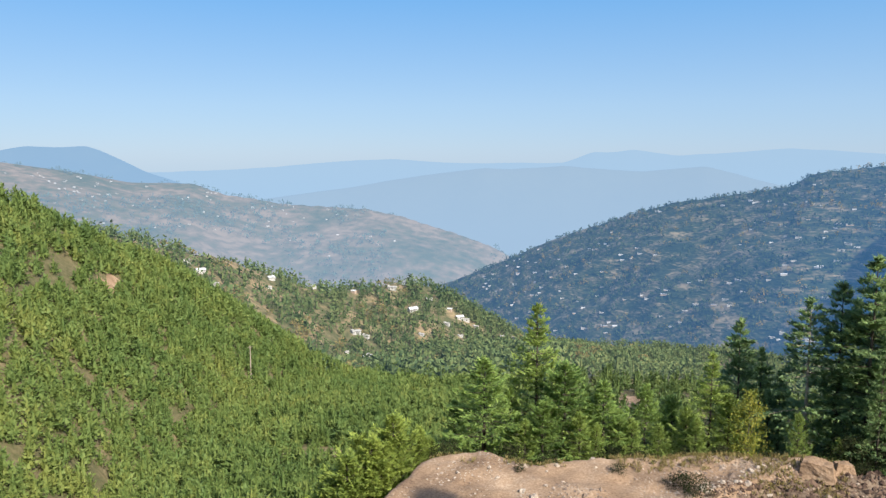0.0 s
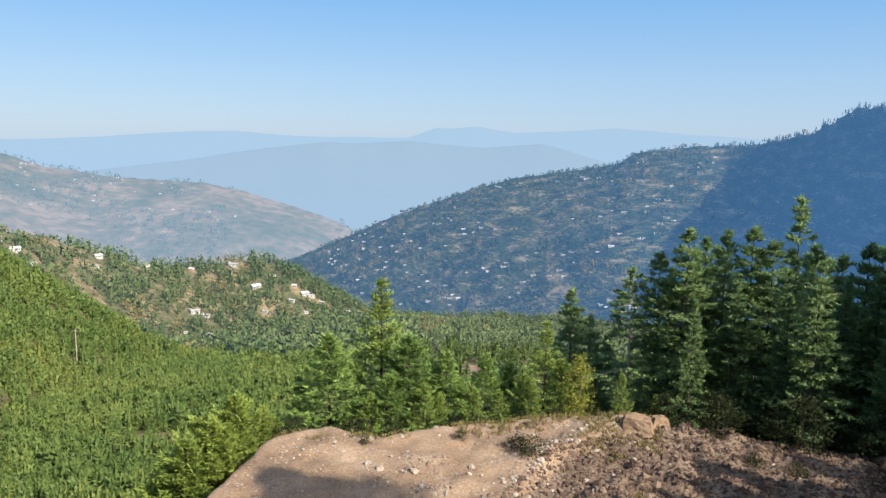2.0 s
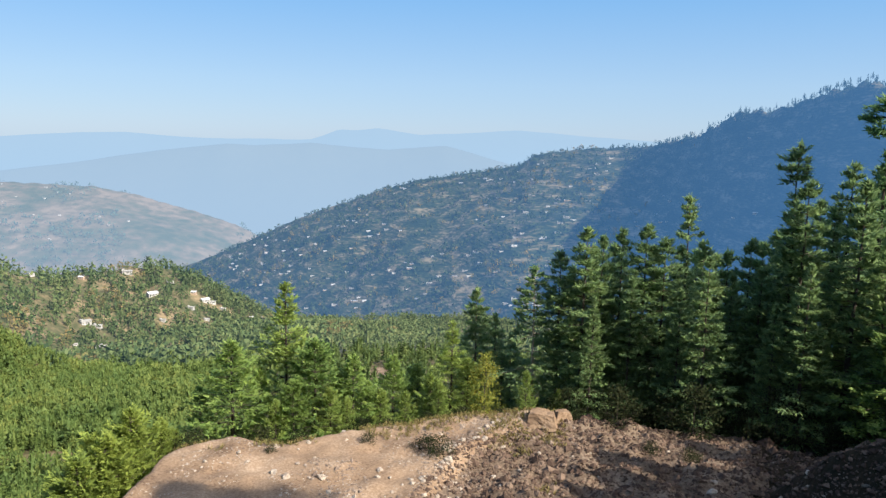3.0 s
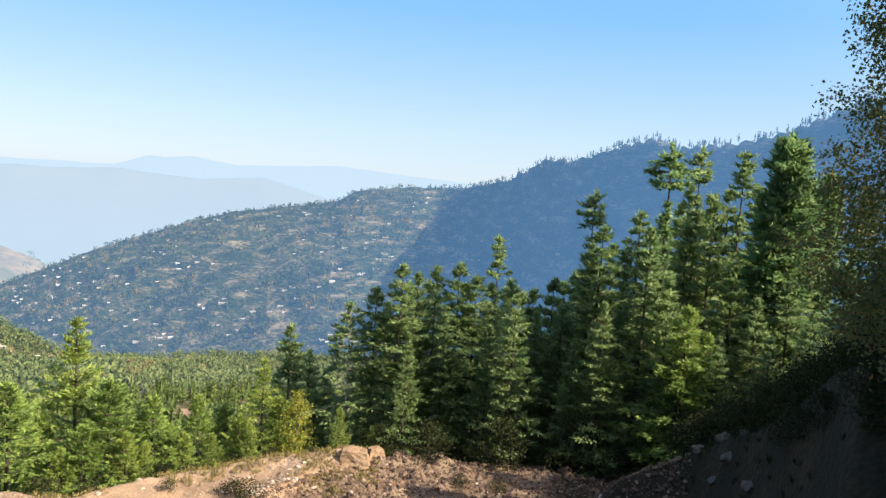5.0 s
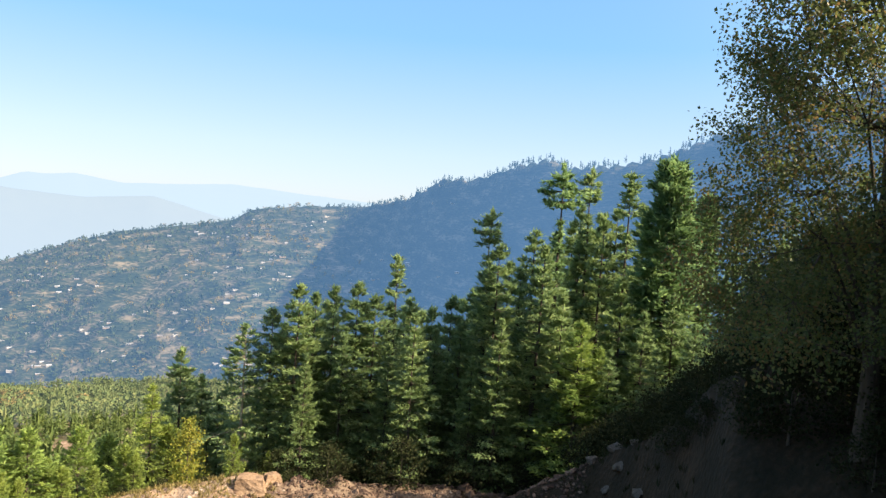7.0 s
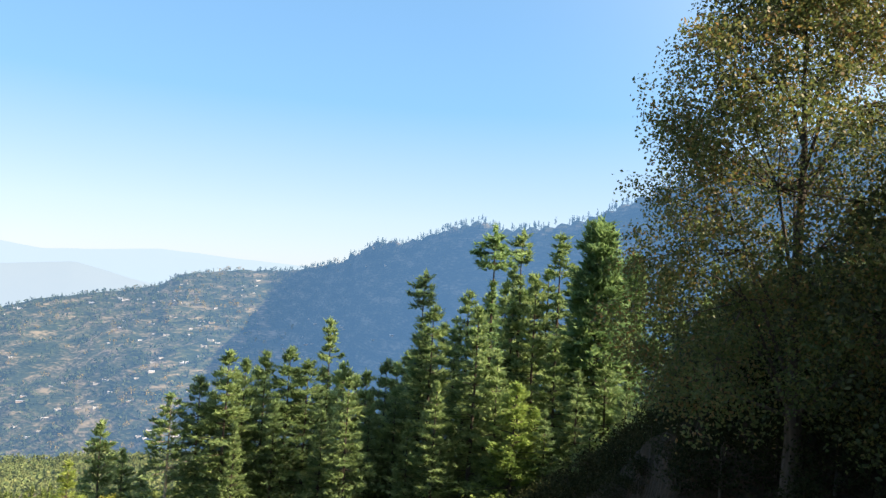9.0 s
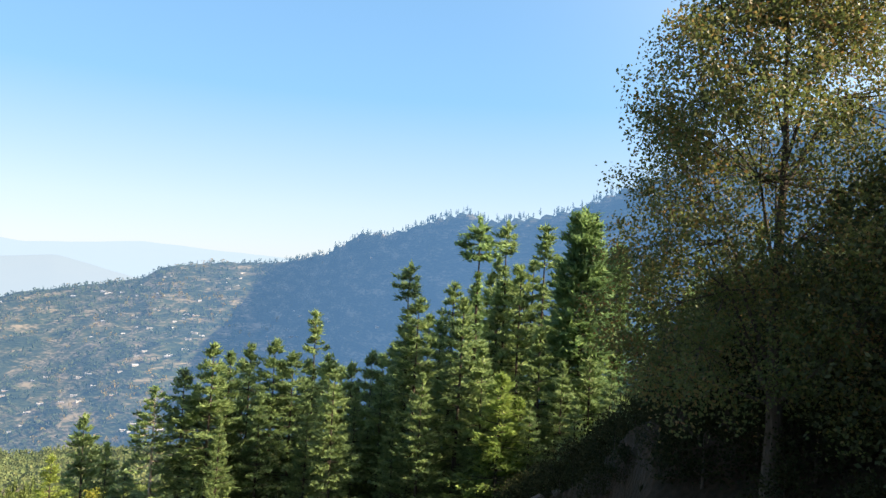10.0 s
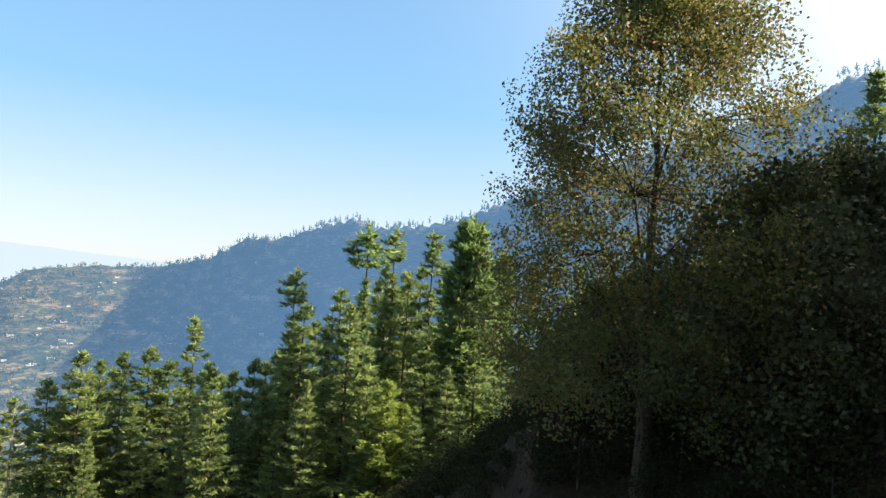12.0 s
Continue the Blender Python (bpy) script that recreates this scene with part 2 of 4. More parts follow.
def rough(x, y, size, seed=0, octaves=4):
    """Smooth noise about 0, between -1 and 1, with lumps of that size in metres."""
    total, amount = 0.0, 1.0
    for k in range(octaves):
        u, v = x / size + 17.3 * k, y / size - 9.1 * k
        iu, iv = np.floor(u), np.floor(v)
        fu, fv = u - iu, v - iv
        fu, fv = fu * fu * (3 - 2 * fu), fv * fv * (3 - 2 * fv)
        a, b = lattice(iu, iv, seed + k), lattice(iu + 1, iv, seed + k)
        c, d = lattice(iu, iv + 1, seed + k), lattice(iu + 1, iv + 1, seed + k)
        total = total + amount * ((a + (b - a) * fu) * (1 - fv) + (c + (d - c) * fu) * fv - 0.5) * 2
        amount, size = amount * 0.5, size * 0.5
    return total / 1.9


def knots(b, *pairs):
    return np.interp(b, pairs[0::2], pairs[1::2])


def tan_deg(a):
    return np.tan(np.radians(a))


def hill(b, r, rise, away, front, back):
    """A crest seen from the eye at angle rise and distance away, falling to both sides."""
    return EYE + away * tan_deg(rise) - np.where(r < away, front * (away - r), back * (r - away))


def cutting(x, y):
    """Below 1 inside the small earth cutting on the planted slope."""
    r, b = np.hypot(x, y), np.degrees(np.arctan2(x, y))
    return np.hypot((r - 228 - 7 * (b + 24.7)) / 4.6, (b + 24.7) * 4.0 / 6.5) + 0.2 * rough(x, y, 5, 96)


def clearing(x, y):
    """Below 1 in the thinly planted patch beside the cutting."""
    r, b = np.hypot(x, y), np.degrees(np.arctan2(x, y))
    return np.hypot((r - 212 - 6 * (b + 28)) / 9, (b + 28) * 3.7 / 8) + 0.25 * rough(x, y, 7, 98)


def bare_strip(x, y):
    """Below 1 on the strip of bare earth on the slope under the platform."""
    r, b = np.hypot(x, y), np.degrees(np.arctan2(x, y))
    return np.hypot((r - 262) / 16, (b - 14.6) * 4.6 / 6.5) + 0.3 * rough(x, y, 6, 101)


def terrace_reach(b):
    return knots(b, -9, 27.5, -5, 31.3, -3.1, 33.6, -1.8, 35.4, -1.0, 36.0, 1, 36.3, 3.2, 36.7, 5.4, 35.8, 7.7, 35.1, 9.9, 35.8, 12.2, 36.6, 14.5, 37.1, 19, 38.0, 21.4, 39.0, 25.9, 39.8, 29, 40.6, 31, 40.4, 34.5, 40.6, 40, 41.2, 45, 41.8, 55, 43.5, 60, 45.0)


def platform_rim(r):
    """The bearing of the step between the smooth track and the dug earth."""
    return knots(r, 24, 13, 28, 17.5, 34, 21.5, 39, 27, 42, 29)


def terrace_z(x, y):
    """The bulldozed earth platform: a pit of clods beside the track, ruts and humps."""
    r, b = np.hypot(x, y), np.degrees(np.arctan2(x, y))
    rim = platform_rim(r)
    pit = 0.42 * np.clip((b - rim) / 1.6, 0, 1) - 0.14 * np.exp(-((b - rim + 0.8) / 1.3) ** 2)
    hump = 0.12 * np.exp(-((b - 2.6) / 3.0) ** 2 - ((r - 35.3) / 1.8) ** 2) - 0.12
    return hump - pit + 0.09 * rough(x, y, 6, 3) + 0.03 * np.sin(x * 0.9 + y * 2.6 + 2 * rough(x, y, 5, 7)) * (b < 26) + 0.26 * rough(x, y, 1.1, 5) * (0.8 + 1.3 * np.clip((b - rim) / 2, 0, 1))


def ground_z(x, y):
    x, y = np.asarray(x, float), np.asarray(y, float)
    r, b = np.hypot(x, y), np.degrees(np.arctan2(x, y))
    base = knots(r, 0, 13.4, 1.5, 13.4, 2.2, 12.2, 20, -1, 36, -14, 55, -24, 80, -34, 110, -42, 150, -50, 200, -59, 300, -80, 420, -108, 520, -133, 700, -170, 900, -211, 1000, -243, 1250, -320, 1500, -360, 2500, -430, 4950, -460)
    base = base + rough(x, y, 90, 11) * np.clip((r - 60) / 300, 0, 1) * 9 + rough(x, y, 12, 12) * np.clip((r - 40) / 60, 0, 1) * 1.2
    slope = hill(b, r, knots(b, -90, 3, -60, 1, -45, 0, -31, -3.0, -26, -5.9, -20.5, -8.3, -12.3, -14.4, -8, -17.1, -3.7, -18.6, 3, -22.5, 12, -28, 40, -40),
                 knots(b, -60, 170, -45, 190, -31, 230, -20, 262, -12, 300, -4, 320, 10, 330), 0.42, 0.30)
    slope = slope + rough(x, y, 45, 21) * 3.5 + rough(x, y, 9, 22) * 0.8
    spur = hill(b, r, knots(b, -60, -1, -40, -3, -30, -4.2, -20.5, -6.6, -17.7, -7.1, -14.5, -8.3, -10.7, -9.5, -8.1, -9.8, -3.7, -9.4, -2, -9.5, 0.7, -10.5, 3.8, -12.2, 6.1, -13.7, 8, -15.2, 14, -18, 40, -30),
                knots(b, -40, 560, -20, 620, -10, 700, -3, 780, 4, 760, 8, 700), 0.24, 0.4)
    spur = spur + rough(x, y, 110, 31) * 7 + rough(x, y, 30, 32) * 2
    z = np.maximum(np.maximum(base, slope), spur)
    # the platform, with a tipped bank of fill below its edge
    reach = terrace_reach(b)
    out = np.maximum(r - reach, 0) + np.maximum(-3.4 - x, 0) * 1.0
    plat = terrace_z(x, y) - out * 0.62
    plat = np.where((b > -60) & (b < 100), plat, -99)
    z = np.maximum(z, plat)
    # the cut bank and wooded hillside on the right
    bank = hill(b, r, knots(b, 36, -40, 43, -26, 49, -20.6, 55, -17.4, 59, -15.6, 62, -12, 64.5, -8.5, 70, -7.6, 90, -6.6, 130, -5, 180, -4), knots(b, 40, 37, 55, 32, 64, 22.5, 90, 17, 180, 9), 0.8, 0.45)
    # past bearing 95 this slope is unseen, raised to shade bank and oak
    wood = hill(b, r, knots(b, 40, -30, 46, -19, 52, -14.5, 58, -11, 63, -7.5, 68, -2.5, 73, 0.0, 78, 1, 84, 5, 90, 8, 98, 9, 103, 13, 108, 20, 114, 25.5, 120, 27.0, 132, 26.0, 150, 21, 180, 12), knots(b, 46, 52, 60, 66, 75, 80, 84, 108, 90, 108, 97, 66, 102, 48, 180, 45), 0.30, 0.35)
    right = np.maximum(bank, wood) + rough(x, y, 7, 41) * 0.5 + rough(x, y, 2, 42) * 0.15
    z = np.where(b > 34, np.maximum(z, np.minimum(right, knots(r, 0, 12, 2, 11, 12, 10, 14, 99))), z)
    # the road bench and the hillside behind the viewer
    back = np.where(r < 9, 13.4, np.minimum(13.4 + (r - 9) * 0.5, 60 - r * 0.05))
    side = np.clip((np.abs(b) - 115) / 20, 0, 1)
    return z + (np.maximum(z, back) - z) * side


def hill_away(b):
    """The distance of the terraced hill's crest at a bearing."""
    return knots(b, 0, 1750, 10, 1650, 26, 1500, 33, 1440, 36, 1260, 40, 1000, 46, 780, 52, 680, 60, 580, 86, 340, 120, 320)


def right_hill_z(x, y):
    r, b = np.hypot(x, y), np.degrees(np.arctan2(x, y))
    rise = knots(b, -14, -16, -6, -12, 0.3, -9.6, 3.8, -8.3, 7.3, -6.7, 10.7, -5.4, 13.6, -4.4, 17.7, -3.1, 21.5, -2.6, 25.2, -1.85, 26.6, -1.0, 30.8, -0.42, 33.1, -0.35, 35, -0.1, 38.1, 0.7, 41, 2.5, 43.2, 2.5, 46.7, 3.95, 48.7, 4.5, 50.8, 4.05, 54, 4.35, 56.6, 5.1, 59.9, 6.5,
                 70, 10.5, 81.9, 14.7, 83.6, 16.0, 86.2, 16.4, 92, 14, 100, 11, 130, 8)
    away = hill_away(b)
    front = knots(b, 0, 0.09, 12, 0.14, 26, 0.19, 33, 0.29, 38.5, 0.62, 44, 0.98, 60, 0.95, 120, 0.8)
    gully = rough(x, y, 230, 51, 5) * knots(b, 0, 22, 26, 34, 40, 40, 120, 30) * np.clip((away - r) / 250, 0, 1)
    broad = knots(b, -14, -16, -6, -12, 0.3, -9.6, 8, -6.4, 16, -3.7, 26, -1.9, 36, 0.2, 46, 3.1, 56, 5.0, 70, 10.5, 86, 16, 100, 11, 130, 8)
    knoll = away * (tan_deg(rise) - tan_deg(broad)) * np.exp(-np.abs(away - r) / 130)
    return hill(b, r, broad, away, front, 0.35) + knoll + gully + rough(x, y, 95, 53) * 9 * np.clip((away - r) / 120, 0, 1) + rough(x, y, 40, 52) * 2.5


def left_ridge_z(x, y):
    r, b = np.hypot(x, y), np.degrees(np.arctan2(x, y))
    rise = knots(b, -60, 1.5, -40, 0.6, -30.8, -0.2, -27.5, -0.75, -22.9, -1.65, -18.7, -1.82, -16.4, -2.65, -12.3, -3.37, -5.9, -3.87, -3.7, -4.32, 0.7, -5.64, 4.2, -6.94, 6.4, -8.2, 10, -10.5)
    away = knots(b, -40, 2500, -18, 2550, -6, 2350, 6, 2100)
    gully = rough(x, y, 420, 61, 5) * 38 * np.clip((away - r) / 400, 0, 1)
    return hill(b, r, rise, away, 0.21, 0.3) + gully + rough(x, y, 60, 62) * 3


def polar_sheet(name, height, bearings, radii, material, kind="structure"):
    """One sheet of quads over a fan of bearings and radii."""
    bb, rr = np.meshgrid(np.radians(bearings), radii, indexing="ij")
    x, y = rr * np.sin(bb), rr * np.cos(bb)
    v = np.stack([x, y, height(x, y)], -1).reshape(-1, 3)
    nb, nr = len(bearings), len(radii)
    i = (np.arange(nb - 1)[:, None] * nr + np.arange(nr - 1)[None, :]).ravel()
    return np_mesh(name, v, np.stack([i, i + 1, i + nr + 1, i + nr], -1), material, smooth=True)


def np_mesh(name, v, f, materials, smooth=False, parent=None):
    """One mesh object from arrays of points and of triangles or quads."""
    me = bpy.data.meshes.new(name)
    k = f.shape[1]
    me.vertices.add(len(v))
    me.vertices.foreach_set("co", np.ascontiguousarray(v, np.float32).ravel())
    me.loops.add(f.size)
    me.loops.foreach_set("vertex_index", np.ascontiguousarray(f, np.int32).ravel())
    me.polygons.add(len(f))
    me.polygons.foreach_set("loop_start", np.arange(0, f.size, k, dtype=np.int32))
    me.polygons.foreach_set("loop_total", np.full(len(f), k, np.int32))
    me.polygons.foreach_set("use_smooth", np.full(len(f), smooth))
    me.update(calc_edges=True)
    for m in materials if isinstance(materials, (list, tuple)) else [materials]:
        me.materials.append(m)
    ob = new(name, me)
    ob.parent = parent
    return ob


# ---- the ground and the hills ----
near_r = np.concatenate([[0.0, 1.4, 2.3, 4, 6, 9, 13, 18, 22], np.arange(24, 47, 0.24)])
far_r = 47 * 1.024 ** np.arange(1, 197)
radii = np.concatenate([near_r, far_r[far_r < 4950]])
bearings = np.concatenate([np.arange(-180, -44, 3.0), np.arange(-44, -8, 0.6), np.arange(-8, 55, 0.33), np.arange(55, 70, 0.5), np.arange(70, 95, 0.5), np.linspace(95, 180, 30)])
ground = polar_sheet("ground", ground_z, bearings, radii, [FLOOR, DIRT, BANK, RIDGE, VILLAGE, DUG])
tagged(ground, "mountainside with bare earth, dry grass and forest floor", "ground", kind="structure")
me = ground.data
co = np.empty(len(me.vertices) * 3, np.float32)
me.vertices.foreach_get("co", co)
quad = np.empty(len(me.polygons) * 4, np.int32)
me.loops.foreach_get("vertex_index", quad)
mid = co.reshape(-1, 3)[quad.reshape(-1, 4)].mean(1)
mr, mb = np.hypot(mid[:, 0], mid[:, 1]), np.degrees(np.arctan2(mid[:, 0], mid[:, 1]))
slot = np.zeros(len(mid), np.int32)
slot[(mr < terrace_reach(mb) + 1.5) & (mid[:, 0] > -4.5) & (mb < 52) & (mid[:, 2] < 4)] = 1
slot[(slot == 1) & (mb > platform_rim(mr) + 1.0 + rough(mid[:, 0], mid[:, 1], 2.5, 97))] = 5
# the right side takes the bank colour that carries its shade
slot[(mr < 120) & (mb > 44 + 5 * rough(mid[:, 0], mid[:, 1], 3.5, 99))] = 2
slot[cutting(mid[:, 0], mid[:, 1]) < 0.85] = 1
slot[bare_strip(mid[:, 0], mid[:, 1]) < 1] = 1
slot[mr > 345] = 4
slot[mr > 1100] = 3
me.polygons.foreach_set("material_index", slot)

# hill and ridge glow faintly blue through the haze in their materials
right_hill = polar_sheet("hazed_hill", right_hill_z, np.concatenate([np.arange(-8, 64, 0.3), np.arange(64, 131, 1.0)]), np.concatenate([np.arange(130, 420, 9.0), np.arange(420, 1850, 14.0)]), HILL)
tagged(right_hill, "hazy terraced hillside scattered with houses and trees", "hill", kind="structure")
left_ridge = polar_sheet("hazed_ridge", left_ridge_z, np.arange(-60, 12, 0.3), np.arange(1150, 2800, 20.0), RIDGE)
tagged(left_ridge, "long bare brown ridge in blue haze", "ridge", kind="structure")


def far_range(name, crest, away, depth, material, label, seed, wobble):
    def height(x, y):
        r, b = np.hypot(x, y), np.degrees(np.arctan2(x, y))
        fall = np.clip((r - away) / depth, -1, 1)
        return EYE + away * tan_deg(crest(b)) + wobble * rough(x, y, 150, seed) * (1 - np.abs(fall)) - np.abs(fall) * 420 + 60 * rough(x, y, 500, seed + 1) * np.abs(fall)
    ob = polar_sheet(name, height, np.arange(-70, 70, 0.4), np.linspace(away - depth, away + depth * 0.4, 20), material)
    return tagged(ob, label, "mountain", kind="structure")


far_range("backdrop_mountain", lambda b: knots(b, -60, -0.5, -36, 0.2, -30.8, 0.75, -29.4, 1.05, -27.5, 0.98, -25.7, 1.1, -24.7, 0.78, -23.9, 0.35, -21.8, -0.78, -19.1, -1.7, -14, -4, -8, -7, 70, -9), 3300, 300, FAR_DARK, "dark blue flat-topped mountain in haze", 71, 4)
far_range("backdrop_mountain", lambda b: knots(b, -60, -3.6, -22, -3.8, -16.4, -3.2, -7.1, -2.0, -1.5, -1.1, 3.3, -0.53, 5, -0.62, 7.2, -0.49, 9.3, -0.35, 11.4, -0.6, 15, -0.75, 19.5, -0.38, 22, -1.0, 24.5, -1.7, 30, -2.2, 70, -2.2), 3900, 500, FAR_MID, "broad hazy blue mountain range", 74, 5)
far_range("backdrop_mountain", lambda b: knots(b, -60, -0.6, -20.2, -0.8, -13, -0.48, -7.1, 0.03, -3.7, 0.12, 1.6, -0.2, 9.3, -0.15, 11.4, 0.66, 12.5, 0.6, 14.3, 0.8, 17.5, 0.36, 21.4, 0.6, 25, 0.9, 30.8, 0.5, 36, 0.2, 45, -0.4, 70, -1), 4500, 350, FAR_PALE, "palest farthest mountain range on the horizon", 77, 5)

# ---- plants ----


def at(b, r):
    """The ground's place at a bearing and distance."""
    x, y = r * math.sin(radians(b)), r * math.cos(radians(b))
    return x, y, float(ground_z(x, y))


def unit(v):
    return v / np.maximum(np.linalg.norm(v, axis=-1, keepdims=True), 1e-9)


def blades(points, ways, length, width, count, spread, rs, level=None):
    """A tuft of narrow leaves at each point, splayed round its way."""
    p = np.repeat(points, count, 0)
    w = unit(np.repeat(unit(ways), count, 0) + rs.normal(0, spread, (len(p), 3)))
    side = unit(np.cross(w, rs.normal(0, 1, w.shape) if level is None else rs.normal(0, level, w.shape) + [0, 0, 1]))
    l = length * rs.uniform(0.6, 1.25, (len(p), 1))
    h = width * rs.uniform(0.7, 1.3, (len(p), 1)) / 2
    v = np.stack([p - side * h * 0.5, p + w * l * 0.55 - side * h, p + w * l, p + w * l * 0.5 + side * h], 1).reshape(-1, 3)
    i = np.arange(len(p))[:, None] * 4
    return v, i + np.array([[0, 1, 2, 3]])


def sprays(points, ways, length, width, spread, rs, level):
    """A flat pointed spray of needles at each point, lying near its way."""
    w = unit(unit(ways) + rs.normal(0, spread, points.shape))
    side = unit(np.cross(w, rs.normal(0, level, w.shape) + [0, 0, 1]))
    l, h = length * rs.uniform(0.6, 1.3, (len(w), 1)), width * rs.uniform(0.6, 1.3, (len(w), 1)) / 2
    v = np.stack([points - w * l * 0.3 - side * h, points + w * l * 0.7, points - w * l * 0.3 + side * h], 1).reshape(-1, 3)
    return v, np.arange(len(w))[:, None] * 3 + np.array([[0, 1, 2]])


def sticks(starts, ends, r0, r1, sides=4):
    """Tapered bars from starts to ends."""
    d = unit(ends - starts)
    ref = np.where(np.abs(d[:, 2:3]) < 0.9, [[0.0, 0.0, 1.0]], [[1.0, 0.0, 0.0]])
    a = unit(np.cross(d, ref))
    c = np.cross(d, a)
    ang = np.arange(sides) * 2 * math.pi / sides
    ring = a[:, None] * np.cos(ang)[None, :, None] + c[:, None] * np.sin(ang)[None, :, None]
    r0, r1 = np.broadcast_to(r0, len(starts)), np.broadcast_to(r1, len(starts))
    v = np.concatenate([starts[:, None] + ring * r0[:, None, None], ends[:, None] + ring * r1[:, None, None]], 1).reshape(-1, 3)
    k = np.arange(sides)
    q = np.stack([k, (k + 1) % sides, (k + 1) % sides + sides, k + sides], -1)
    return v, (np.arange(len(starts))[:, None, None] * 2 * sides + q[None]).reshape(-1, 4)


def joined(*meshes):
    vs, fs, n = [], [], 0
    for v, f in meshes:
        vs.append(v), fs.append(f + n)
        n += len(v)
    return np.concatenate(vs), np.concatenate(fs)


def trunk_mesh(h, r, rs, lean=0.02, sides=9, steps=9, sway=0.15):
    """A tapered, slightly crooked trunk with a flared foot."""
    t = np.linspace(0, 1, steps)
    off = np.cumsum(rs.normal(0, sway / steps, (steps, 2)), 0) * h / 10 + t[:, None] * lean * h
    off[0] = 0
    rad = r * (1 - t * 0.93) + r * 0.45 * np.exp(-t * 18)
    ang = np.arange(sides) * 2 * math.pi / sides
    v = np.stack([off[:, 0:1] + rad[:, None] * np.cos(ang), off[:, 1:2] + rad[:, None] * np.sin(ang), np.repeat((t * h - 0.35 * (t == 0))[:, None], sides, 1)], -1).reshape(-1, 3)
    k = np.arange(sides)
    f = np.concatenate([np.stack([j * sides + k, j * sides + (k + 1) % sides, (j + 1) * sides + (k + 1) % sides, (j + 1) * sides + k], -1) for j in range(steps - 1)])
    return v, f, lambda z: np.stack([np.interp(z, t * h, off[:, 0]), np.interp(z, t * h, off[:, 1]), z], -1)


def conifer(h, spread, seed, needles, first=0.1, gap=0.5, profile=0.7, droop=0.3, upturn=0.1, bark=None, boughs=6, ragged=0.35, lean=0.0, tuft=0.42, thick=15, crowns=(), cap=1.0, rise=0.25, name="conifer_tree"):
    """A conifer: trunk, limbs in uneven tiers, each limb with a flat pad of needle sprays.

    crowns: bands (from, to, breadth) of the height in which limbs grow; none: all along, narrowing to the tip.
    """
    rs = np.random.default_rng(seed)
    root = new(name)
    tv, tf, axis = trunk_mesh(h, 0.011 * h + 0.04, rs, lean)
    starts, ends, tp, tw = [], [], [], []
    z = first * h
    while z < h * 0.99:
        u = (z - first * h) / (h * (1 - first))
        if crowns:
            full = 0.0
            for lo, hi, broad in crowns:
                if lo <= u <= hi:
                    k = (u - lo) / (hi - lo)
                    full = max(full, 1.15 * spread * broad * (1 - k) ** cap * min(1.0, 0.45 + 3 * k))
        else:
            full = 1.36 * spread * (1 - u) ** profile * min(1.0, 0.8 + 1.4 * u) * (1 + 0.16 * math.sin(u * 23 + seed))
        n = int(rs.integers(boughs - 1, boughs + 2)) if full > 0 else 0
        a0 = rs.uniform(0, 6.28)
        for k in range(n):
            a = a0 + k * 6.283 / n + rs.normal(0, 0.35)
            length = full * (1 - ragged * rs.random() ** 1.3) * (1.18 if rs.random() < 0.15 else 1.0) + 0.1
            p0 = axis(np.array(min(z + rs.normal(0, gap * 0.14), h * 0.99)))
            sag = droop * (1 - 0.75 * u) * rs.uniform(0.7, 1.3)
            m = max(6, int(length * thick * (1.35 if u > 0.6 else 1.0)))
            t = rs.uniform(0.10, 1, m) ** 0.62
            wide = 0.34 * length * np.sin(np.pi * np.clip(t, 0, 1) ** 0.9 * 0.93 + 0.12) + 0.06
            q = rs.uniform(-1, 1, m) * wide
            drop = -sag * length * t ** 1.4 + upturn * length * t ** 3 + rise * u * length * t - 0.3 * np.abs(q) + rs.normal(0, 0.05, m)
            out, side = np.array([math.cos(a), math.sin(a), 0.0]), np.array([-math.sin(a), math.cos(a), 0.0])
            tp.append(p0 + out * (length * t)[:, None] + side * q[:, None] + np.array([0, 0, 1.0]) * drop[:, None])
            tw.append(out * 0.8 + side * (0.9 * q / wide)[:, None] + np.array([0, 0, 0.12 - sag * 0.5 + 2 * rise * u]) + rs.normal(0, 0.15, (m, 3)))
            e = 0.8
            starts.append(p0[None]), ends.append((p0 + out * length * e + np.array([0, 0, 1.0]) * (-sag * length * e ** 1.4 + upturn * length * e ** 3 + rise * u * length * e))[None])
        z += gap * rs.uniform(0.6, 1.4) * (1.1 - 0.5 * u)
    tip = axis(np.repeat(np.linspace(0.955, 1.0, 6) * h, 3))
    tp.append(tip), tw.append(rs.normal(0, 0.5, tip.shape) + [0, 0, 1.0])
    lv, lf = sticks(np.concatenate(starts), np.concatenate(ends), 0.03, 0.008, 3)
    np_mesh("trunk", *joined((tv, tf), (lv, lf)), bark or BARK, False, root)
    tp, tw = np.repeat(np.concatenate(tp), 2, 0), np.repeat(np.concatenate(tw), 2, 0)
    cv, cf = sprays(tp + rs.normal(0, tuft * 0.2, tp.shape) * [1, 1, 0.6], tw, tuft, tuft * 0.42, 0.28, rs, 0.38)
    np_mesh("crown", cv, cf, needles, False, root)
    return root


